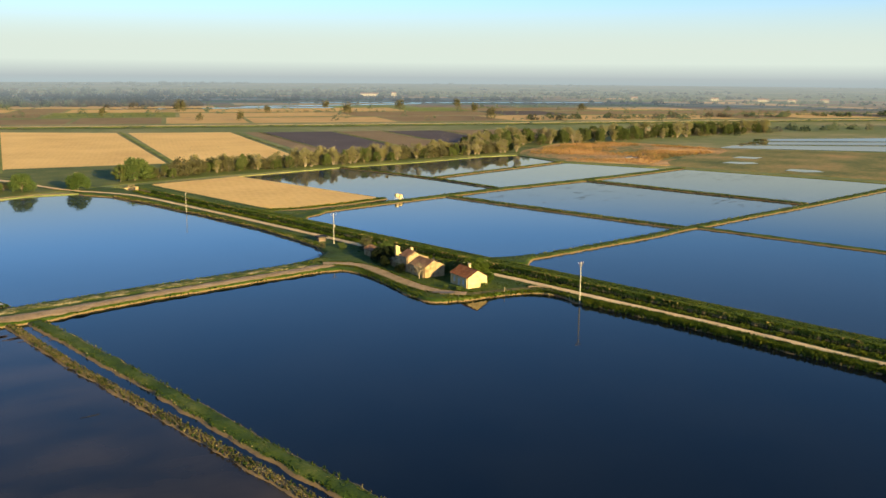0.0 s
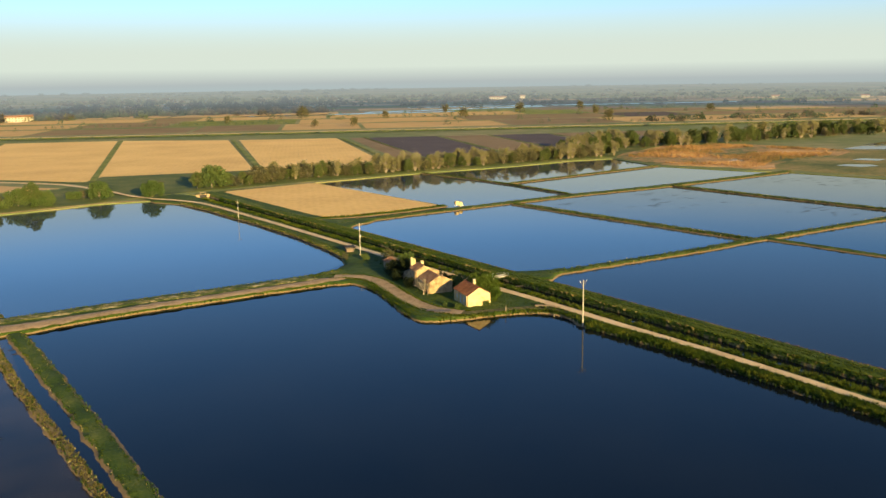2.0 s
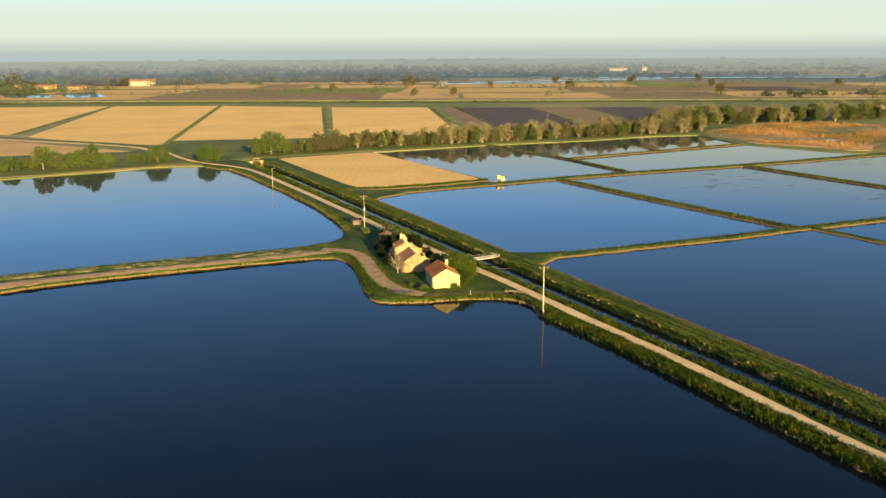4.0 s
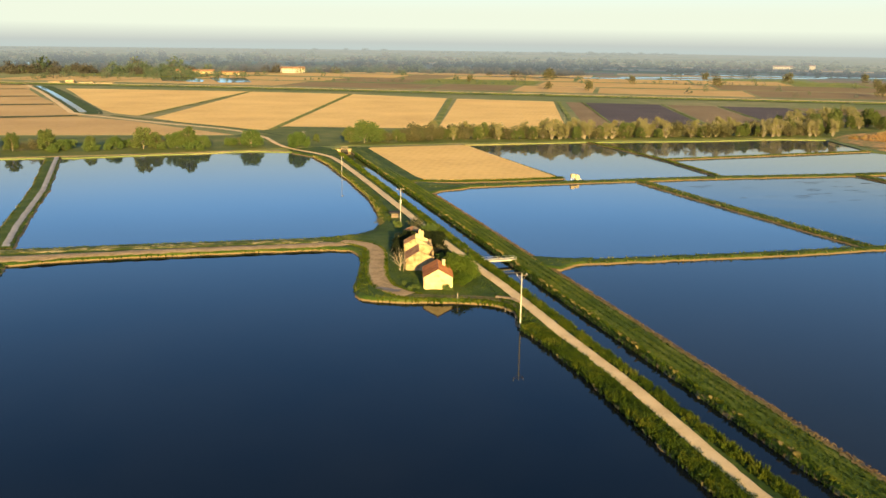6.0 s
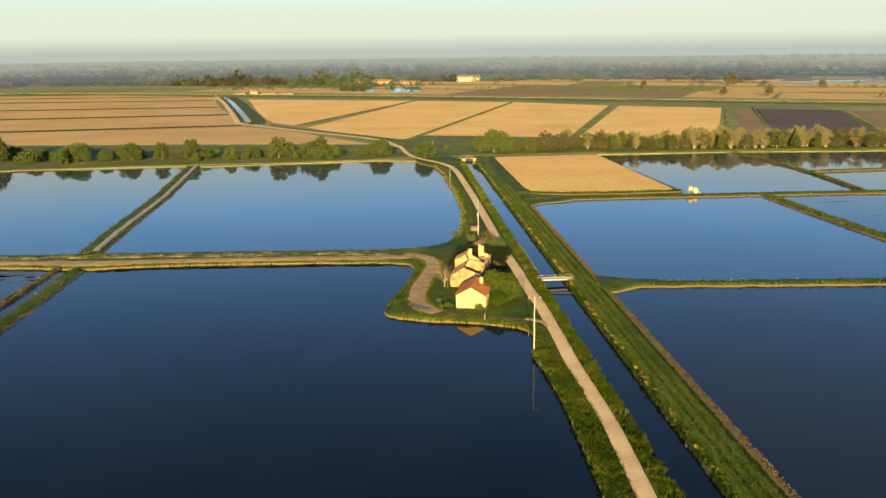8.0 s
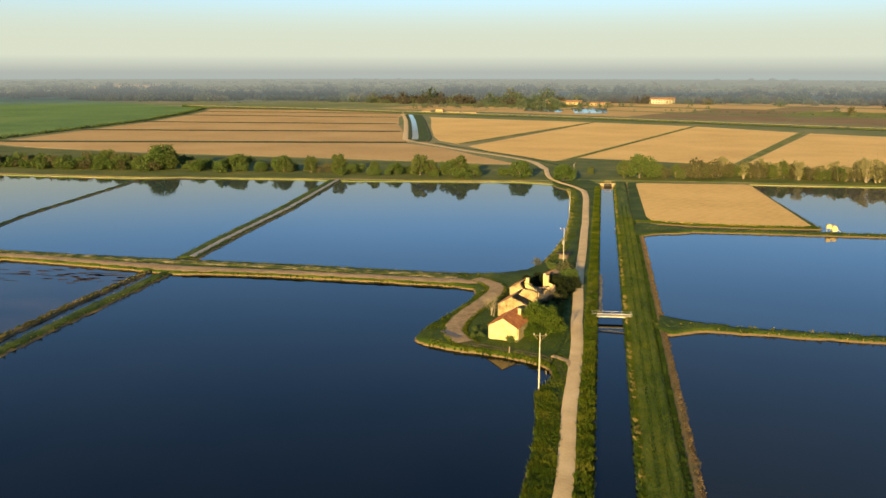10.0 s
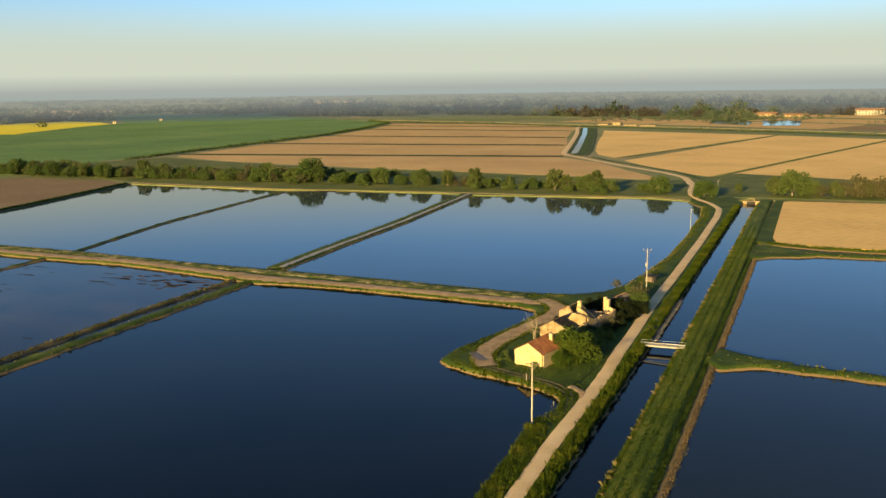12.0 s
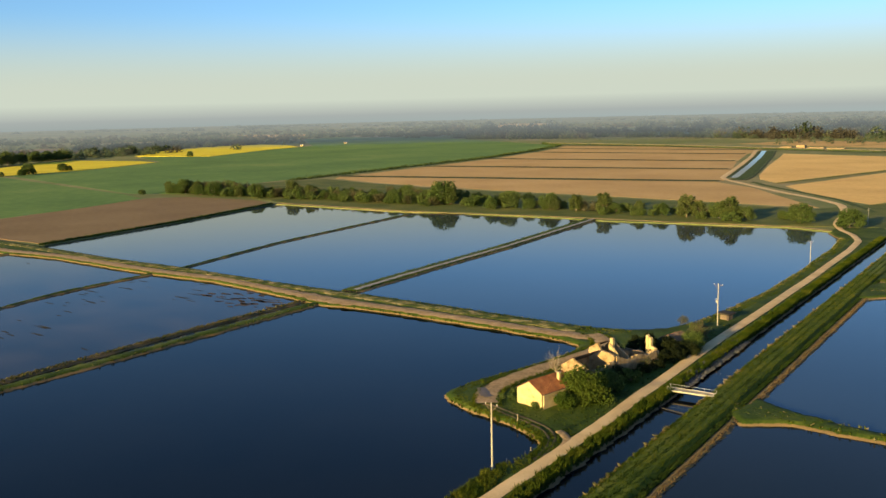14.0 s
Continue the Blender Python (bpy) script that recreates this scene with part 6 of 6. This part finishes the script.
def ruin():
    """The roofless house behind the barn."""
    root = empty("ruined_house", -17.3, 50.0, YARD)
    tagged(root, "roofless ruined house with broken pale walls", "ruin")
    w, e, s, n, base = -20.45, -14.5, 45.2, 57.5, YARD - 0.2
    bm = prism(bmesh.new(), (w, s), (e, s), ragged([(0, 4.8), (0.36, 6.05), (0.40, 5.5), (0.47, 4.9), (0.75, 4.75), (1, 4.3)], 0.05, 0.12, 9), 0.5, base)
    piece("front_wall", bm, M["rubble"], root, "broken cream gable wall catching the sun")
    bm = prism(bmesh.new(), (e, s + 0.26), (e, n), ragged([(0, 4.3), (0.15, 3.6), (0.35, 3.0), (0.5, 3.4), (0.8, 2.7), (1, 3.2)], 0.04, 0.3, 10), 0.5, base)
    piece("east_wall", bm, M["rubble"], root, "ragged rubble side wall")
    bm = prism(bmesh.new(), (w, s + 0.26), (w, n), ragged([(0, 4.7), (0.3, 4.4), (0.42, 3.4), (0.6, 2.4), (0.8, 2.6), (1, 1.6)], 0.04, 0.3, 11), 0.5, base)
    piece("west_wall", bm, M["rubble"], root, "ragged rubble side wall")
    bm = prism(bmesh.new(), (w + 0.3, 49.6), (e - 0.3, 49.6), ragged([(0, 4.6), (0.35, 5.8), (0.5, 5.0), (0.8, 4.0), (1, 3.2)], 0.05, 0.2, 12), 0.4, base)
    piece("cross_wall", bm, M["rubble"], root)
    bm = prism(bmesh.new(), (w + 0.3, n), (e - 0.3, n), ragged([(0, 1.6), (0.3, 2.4), (0.6, 2.0), (1, 2.9)], 0.06, 0.25, 13), 0.45, base)
    piece("back_wall", bm, M["rubble"], root)
    tiled_slope("roof_slope", root, M["old_tile"], "surviving strip of dark tile roof", (w - 0.3, s + 0.1, 4.75), (w - 0.3, 49.5, 4.7), (-18.3, s + 0.1, 6.1), (-18.3, 49.5, 6.0), holes=0.05, seed=14)
    bm = box(bmesh.new(), (-17.7, 48.4, 4.4), (0.75, 0.65, 2.1), bevel=0.05)
    piece("chimney", bm, M["plaster"], root, "broken plastered chimney")
    bm = prism(bmesh.new(), (-18.0, 48.0), (-15.2, 46.7), ragged([(0, 5.5), (0.5, 5.0), (1, 4.4)], 0.1, 0.1, 15), 0.35, 3.4)
    piece("inner_wall", bm, M["plaster"], root, "lit fragment of inner plaster wall")
    bm = bmesh.new()
    for p, h in (((-16.95, 58.4), 5.35), ((-16.3, 58.4), 5.0)):
        box(bm, (*p, base), (0.62, 0.8, h - base), bevel=0.12)
    piece("tower", bm, M["plaster"], root, "tall pale chimney stub left standing")
    bm = prism(bmesh.new(), (-16.0, 58.3), (-14.4, 58.1), ragged([(0, 3.4), (0.5, 3.2), (1, 2.6)], 0.12, 0.15, 17), 0.4, base)
    piece("wall_stub", bm, M["plaster"], root)
    for i, (a, b, z) in enumerate((((-19.8, 52), (-15, 53), 3.3), ((-19.5, 55), (-15.2, 54.2), 2.9))):
        bm = tube(bmesh.new(), (*a, z), (*b, z + 0.3), 0.11, 0.09)
        piece("beam", bm, M["wood"], root, "fallen roof beam")
    return root


def tool_shed():
    root = empty("tool_shed", -18.4, 69.3, YARD)
    tagged(root, "dark open-fronted shed with rusty tiles", "shed")
    w, e, s, n, base = -20.4, -16.4, 67.5, 71.5, YARD - 0.2
    wall_with_openings("west_wall", (w, s), (w, n), 2.3, 0.25, base, [], M["rubble"], root)
    wall_with_openings("back_wall", (w, n), (e, n), 2.3, 0.25, base, [], M["rubble"], root)
    for x in (w + 0.1, -18.4, e - 0.1):
        piece("post", tube(bmesh.new(), (x, s, base), (x, s, 2.6), 0.1, 0.09), M["wood"], root, "rough timber post")
    mid = (w + e) / 2
    # east slope takes a darker wood colour to match its look from the east
    for x in (w - 0.3, e + 0.3):
        tiled_slope("roof_slope", root, M["old_tile"] if x < mid else M["wood"], "weathered shed roof slope, darker on the east side", (x, s - 0.3, 2.45), (x, n + 0.3, 2.45), (mid, s - 0.3, 3.4), (mid, n + 0.3, 3.4), holes=0.02, seed=18)
    bm = prism(bmesh.new(), (w, s + 0.1), (e, s + 0.1), [(0, 2.45), (0.5, 3.5), (1, 2.45)], 0.08, 2.35)
    piece("gable_board", bm, M["black"], root, "dark boarded gable")
    return root


def meter_hut():
    root = empty("transformer_hut", -23.3, 96.6, YARD)
    tagged(root, "small grey hut with dark flat roof by the pole", "hut")
    b = YARD - 0.15
    bm = box(bmesh.new(), (-23.3, 96.6, b), (2.1, 1.8, 1.45), bevel=0.04)
    piece("walls", bm, M["wood"], root)
    bm = box(bmesh.new(), (-23.3, 96.6, b + 1.4), (3.3, 2.9, 0.36), bevel=0.03)
    piece("roof", bm, M["black"], root, "dark overhanging roof slab")
    bm = box(bmesh.new(), (-22.5, 95.63, b + 0.05), (0.75, 0.06, 1.5), bevel=0.01)
    piece("door", bm, M["wood"], root, "grey wooden door")
    return root


farmhouse()
barn()
ruin()
tool_shed()
meter_hut()


# ---- poles, bridge, sluice ----
def power_pole(height=9.6):
    root = empty("power_pole", 0, 0, 0)
    tagged(root, "tapered concrete power pole with thin crossarm", "power pole", "power line along the road")
    bm = tube(bmesh.new(), (0, 0, -0.4), (0, 0, height), 0.15, 0.09, 8)
    part("shaft", bm, M["concrete"], root)
    bm = box(bmesh.new(), (0, 0, height - 0.45), (2.0, 0.08, 0.08), bevel=0.01)
    part("crossarm", bm, M["wood"], root, "thin weathered crossarm")
    for s in (-1, 1):
        part("brace", tube(bmesh.new(), (0.12 * s, 0, height - 1.25), (0.85 * s, 0, height - 0.42), 0.03, 0.03, 6), M["wood"], root, "diagonal steel brace")
    for x in (-0.92, 0, 0.92):
        bm = tube(bmesh.new(), (x, 0, height - 0.34), (x, 0, height - 0.08), 0.05, 0.06, 8)
        part("insulator", bm, M["white"], root, "pale ceramic insulator")
    return root


POLE = power_pole()
POLE.matrix_world = pose(0, 0, 0.35, 0, 0, 13)
for x, y, z, k in ((-21.7, 90.4, 0.7, 0.98), (-43.9, 176.9, 0.3, 0.76), (-68.4, 272.8, 0.4, 0.70)):
    copy_thing(POLE, pose(x, y, z, 0, 0, 13)).scale = (k, k, k)
root = empty("pole_transformer", -21.7, 90.1, 6.2)
tagged(root, "small grey transformer hung on a power pole", "transformer")
part("tank", box(bmesh.new(), (0, -0.05, -0.35), (0.5, 0.38, 0.6), bevel=0.05), M["concrete"], root)
part("lid", box(bmesh.new(), (0, -0.05, 0.40), (0.62, 0.48, 0.06), bevel=0.01), M["steel"], root)

def footbridge():
    """A concrete slab with low pipe rails over the canal."""
    a, b = Vector((-2.9, 44.8, 0.95)), Vector((4.9, 47.1, 0.95))
    turn = math.degrees(math.atan2(b.y - a.y, b.x - a.x))
    length = (b - a).length
    root = empty("footbridge", *((a + b) / 2), turn)
    tagged(root, "narrow concrete footbridge with low rails over the canal", "bridge")
    part("deck", box(bmesh.new(), (0, 0, -0.16), (length, 1.5, 0.20), bevel=0.02), M["concrete"], root)
    for s in (-1, 1):
        part("edge_beam", box(bmesh.new(), (0, 0.80 * s, -0.18), (length, 0.12, 0.30), bevel=0.02), M["concrete"], root, "pale concrete edge beam")
        part("rail", tube(bmesh.new(), (-length / 2, 0.80 * s, 0.62), (length / 2, 0.80 * s, 0.62), 0.025, 0.025, 6), M["steel"], root, "thin steel pipe rail")
        for k in range(5):
            x = -length / 2 + 0.15 + (length - 0.3) * k / 4
            part("rail_post", tube(bmesh.new(), (x, 0.80 * s, 0.1), (x, 0.80 * s, 0.63), 0.028, 0.028, 6), M["steel"], root, "steel rail post")
        part("abutment", box(bmesh.new(), ((length / 2 - 0.4) * s, 0, -2.2), (0.8, 1.7, 2.0), bevel=0.05), M["concrete"], root, "concrete abutment block")
    return root


footbridge()
root = empty("canal_boom", 2.6, 38.2, -0.05, 3)
tagged(root, "dark timber beam laid across the canal", "beam")
part("timber", box(bmesh.new(), (0, 0, -0.08), (6.0, 0.22, 0.18), bevel=0.03), M["black"], root)
for s in (-1, 1):
    part("stake", tube(bmesh.new(), (2.85 * s, 0, -0.8), (2.85 * s, 0, 0.35), 0.08, 0.07), M["black"], root, "dark wooden stake")

root = empty("sluice", -48.2, 254.5, 0.0, 13)
tagged(root, "weathered concrete canal sluice with steel gate", "sluice")
part("headwall", box(bmesh.new(), (0, 0, -1.4), (6.5, 0.6, 2.55), bevel=0.08), M["rubble"], root)
part("apron", box(bmesh.new(), (-0.5, 3.0, -0.6), (9.5, 5.0, 1.55), bevel=0.3), M["straw"], root, "straw-covered fill behind the sluice")
for x in (-1.2, 1.2):
    part("gate_post", box(bmesh.new(), (x, -0.1, 1.1), (0.22, 0.22, 0.9), bevel=0.02), M["rubble"], root, "stained concrete gate post")
part("gate", box(bmesh.new(), (0, -0.42, -1.4), (3.4, 0.1, 2.4), bevel=0.01), M["black"], root, "dark sluice gate")
part("gate_beam", box(bmesh.new(), (0, -0.1, 2.0), (2.7, 0.25, 0.18), bevel=0.02), M["rubble"], root, "stained concrete lifting beam")

root = empty("shore_post", -10.3, 15.5, 0.5)
tagged(root, "short weathered wooden marker post on the shore", "post")
part("stake", tube(bmesh.new(), (0, 0, -0.4), (0.05, 0, 1.35), 0.10, 0.08), M["pale_bark"], root)
part("cap", box(bmesh.new(), (0.05, 0, 1.33), (0.22, 0.22, 0.06), bevel=0.01), M["wood"], root)


for x, y, high in ((1.5, -3.4, 0.7), (0.6, -1.6, 0.8), (-0.3, 1.6, 0.75), (-0.5, 3.1, 0.9), (-0.3, 4.6, 0.6), (-0.9, 7.4, 0.7), (-1.6, 9.3, 0.55)):
    root = empty("shore_stake", x, y, 0.1)
    tagged(root, "short weathered stake at the pond's edge", "post", "stakes along the shore")
    part("stake", tube(bmesh.new(), (0, 0, -0.4), (0.08 * math.sin(x * 9), 0.06, high), 0.07, 0.05, 6), M["pale_bark"], root)


def pump_house():
    """The white pump by the field corner: a tank, an arched hood and a pipe."""
    root = empty("water_pump", 41.6, 169.6, 0.55, 12)
    tagged(root, "cream diesel irrigation pump with round tank", "pump")
    root.scale = (0.8, 0.8, 0.85)
    bm = bmesh.new()
    bmesh.ops.create_cone(bm, cap_ends=True, segments=18, radius1=1.05, radius2=1.05, depth=2.2, matrix=pose(1.0, 0, 1.25, 90, 0, 0))
    part("tank", bm, M["plaster"], root, "round cream fuel tank")
    part("cabin", box(bmesh.new(), (-1.0, 0, 1.1), (1.9, 1.6, 1.5), bevel=0.12), M["plaster"], root, "cream engine cabin on legs")
    for x in (-1.75, -0.3):
        for y in (-0.65, 0.65):
            part("leg", tube(bmesh.new(), (x, y, -0.2), (x, y, 1.15), 0.09, 0.09), M["steel"], root, "steel leg")
    part("cradle", box(bmesh.new(), (1.0, 0, -0.1), (1.9, 1.9, 0.4), bevel=0.04), M["concrete"], root, "concrete cradle")
    part("pipe", tube(bmesh.new(), (2.0, 0, 0.7), (3.6, -0.6, -0.2), 0.18, 0.18, 10), M["steel"], root, "steel outlet pipe")
    return root


pump_house()


# ---- distant buildings ----
def far_house(name, x, y, length, depth, wall, rise, turn, wall_mat, roof_mat, bays, storeys, label):
    """A long distant building with pitched roof and rows of windows."""
    root = empty(name, x, y, 0.3, turn)
    tagged(root, label, "building")
    part("walls", box(bmesh.new(), (0, 0, 0), (length, depth, wall)), M[wall_mat], root)
    bm = bmesh.new()
    o = 0.6
    v = [bm.verts.new(p) for p in ((-length / 2 - o, -depth / 2 - o, wall), (length / 2 + o, -depth / 2 - o, wall), (length / 2 + o, depth / 2 + o, wall), (-length / 2 - o, depth / 2 + o, wall),
                                   (-length / 2 - o, 0, wall + rise), (length / 2 + o, 0, wall + rise))]
    for f in ((0, 1, 5, 4), (2, 3, 4, 5), (0, 4, 3), (1, 2, 5), (0, 3, 2, 1)):
        bm.faces.new([v[i] for i in f])
    part("roof", bm, M[roof_mat], root)
    for k in range(bays):
        for s in range(storeys):
            px = -length / 2 + length * (k + 0.5) / bays
            pz = wall / storeys * (s + 0.3)
            part("window", box(bmesh.new(), (px, -depth / 2 - 0.03, pz), (min(1.6, length / bays * 0.4), 0.12, wall / storeys * 0.45)), M["black"], root, "dark window")
    return root


far_house("manor", -190, 1215, 36, 13, 6.5, 3.0, 4, "concrete", "old_tile", 9, 2, "long cream manor house with orange roof")
far_house("farm_range", -318, 1140, 52, 11, 3.6, 2.4, 3, "rubble", "old_tile", 8, 1, "long low farm range with red roof")
far_house("farm_range", -262, 1120, 34, 10, 3.2, 1.8, -3, "rubble", "old_tile", 6, 1, "low farm barn with red roof")
far_house("white_farm", 796, 1764, 44, 12, 5.5, 2.0, -20, "concrete", "old_tile", 8, 2, "white farm building far across the plain")
far_house("white_farm", 850, 1745, 12, 11, 7.5, 2.0, -20, "concrete", "old_tile", 3, 3, "white farm tower far across the plain")
for i, (az, d, L) in enumerate(((-46.0, 1900, 26), (-48.9, 1880, 34), (-50.6, 1860, 26), (-52.5, 1900, 26), (-41.0, 1900, 24), (21, 1850, 26), (14.0, 1900, 26))):
    x, y = -40 - d * math.sin(radians(az)), -130 + d * math.cos(radians(az))
    far_house("village_block", x, y, L * 0.6, 9, 5, 2, az, "concrete", "old_tile", 4, 2, "pale distant village building")
for x, y in ((-1103, 663), (-1128, 762)):
    far_house("field_shed", x, y, 5, 3.5, 2.4, 0.8, 30, "plaster", "steel", 1, 1, "tiny white field shed")
root = empty("pump_station", -372, 826, 0.4, 5)
tagged(root, "sand-coloured concrete pumping station by the canal", "pumping station")
for k, (x, w_, h_) in enumerate(((-22, 12, 2.2), (-6, 9, 4.0), (10, 16, 1.8), (30, 18, 1.4))):
    part("block", box(bmesh.new(), (x, 0, 0), (w_, 6, h_), bevel=0.1), M["rubble"], root)

far_house("greenhouse", -1130, 1180, 110, 30, 3.0, 2.0, 38, "concrete", "concrete", 12, 1, "pale grey row of greenhouses")

# ---- yard trees ----
big = tree("yard_tree", 5.6, 6.6, "leaf_yard", "bark", 8200, 0.30, 91, "dense round green tree beside the farmhouse", lobes=13, low=0.04)
big.matrix_world = pose(-8.9, 29.8, YARD - 0.1, 0, 0, 20)
big.scale = (0.98, 0.98, 0.96)
side = tree("yard_bush", 3.8, 4.6, "leaf_yard", "bark", 4200, 0.22, 92, "leafy green bush against the house wall", trunk=0.12, lobes=9, low=0.03)
side.matrix_world = pose(-9.3, 24.9, YARD - 0.1)
side.scale = (0.72, 0.72, 0.75)
bare = tree("dead_tree", 4.8, 4.6, "leaf_brown", "pale_bark", 110, 0.16, 93, "bare pale dead tree beside the barn", trunk=0.15, lobes=9, low=0.2, bare=6)
bare.matrix_world = pose(-21.6, 37.0, YARD - 0.1)
for x, y, s, p in ((-14.4, 69.6, 0.58, GREEN[1]), (-17.6, 76.5, 1.0, TWIGGY[1]), (-11.4, 38.5, 1.0, SHRUB[0]), (-10.0, 44.0, 0.75, SHRUB[1]), (-22.5, 82.5, 0.55, SHRUB[0]), (-27.5, 86, 0.5, TWIGGY[0]),
                   (-12.5, 52.0, 0.6, TWIGGY[1]), (-9.0, 37.0, 1.0, SHRUB[1]), (-19.4, 21.5, 0.30, SHRUB[0]), (-18.4, 22.8, 0.32, SHRUB[1]), (-20.6, 25.5, 0.28, SHRUB[0]), (-12.35, 21.6, 0.40, SHRUB[0]), (-11.3, 21.75, 0.22, SHRUB[1])):
    plant(p, x, y, YARD - 0.1, s, x * 31 % 360)
for k in range(30):
    y = rng.uniform(45.5, 66)
    x = rng.uniform(-14.0, -9.5 - (y - 45) * 0.2)
    plant(SHRUB[k % 2], x, y, YARD - 0.1, rng.uniform(0.12, 0.3), rng.uniform(0, 360))
# bushes beside the ruin, leaf colour darkened to imitate its shadow
IVY = [tree("elder_bush", 3.4, 4.2, "ivy", "bark", 1500, 0.3, 95 + i, "elder bush crowding the ruined walls, darkened to stand in for shade", trunk=0.1, lobes=8, low=0.04) for i in range(2)]
for x, y, s in ((-12.4, 43.0, 0.6), (-10.8, 46.5, 0.42), (-11.6, 50.0, 0.4), (-11.4, 54.0, 0.42), (-13.0, 58.5, 0.5), (-12.8, 61.0, 0.6), (-14.2, 64.0, 0.65), (-12.0, 65.5, 0.6), (-21.8, 47.0, 0.5), (-22.0, 55.0, 0.6), (-21.5, 61.0, 0.7), (-19.0, 62.5, 0.8), (-16.2, 63.6, 0.75)):
    plant(IVY[int(y) % 2], x, y, YARD - 0.1, s * 1.35, x * 57 % 360)
r3 = np.random.default_rng(77)
xy = np.c_[r3.uniform(-20, -12, 260), r3.uniform(46, 60, 260)]
stones("fallen_stones", xy, np.full(260, YARD), 0.12, 0.4, "stone", 83, "rubble fallen from the ruined walls")

# see-through glowing ring, added to put haze over the far plain
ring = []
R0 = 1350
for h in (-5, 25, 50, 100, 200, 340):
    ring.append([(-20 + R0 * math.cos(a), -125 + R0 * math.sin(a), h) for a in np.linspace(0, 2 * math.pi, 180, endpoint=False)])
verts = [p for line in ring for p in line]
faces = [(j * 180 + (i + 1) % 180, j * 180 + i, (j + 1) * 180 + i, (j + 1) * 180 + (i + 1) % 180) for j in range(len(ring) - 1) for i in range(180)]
tagged(mesh_object("backdrop", verts, faces, M["haze_glow"]), "glowing see-through ring painting blue-grey haze over the distant plain", "backdrop", kind="structure")
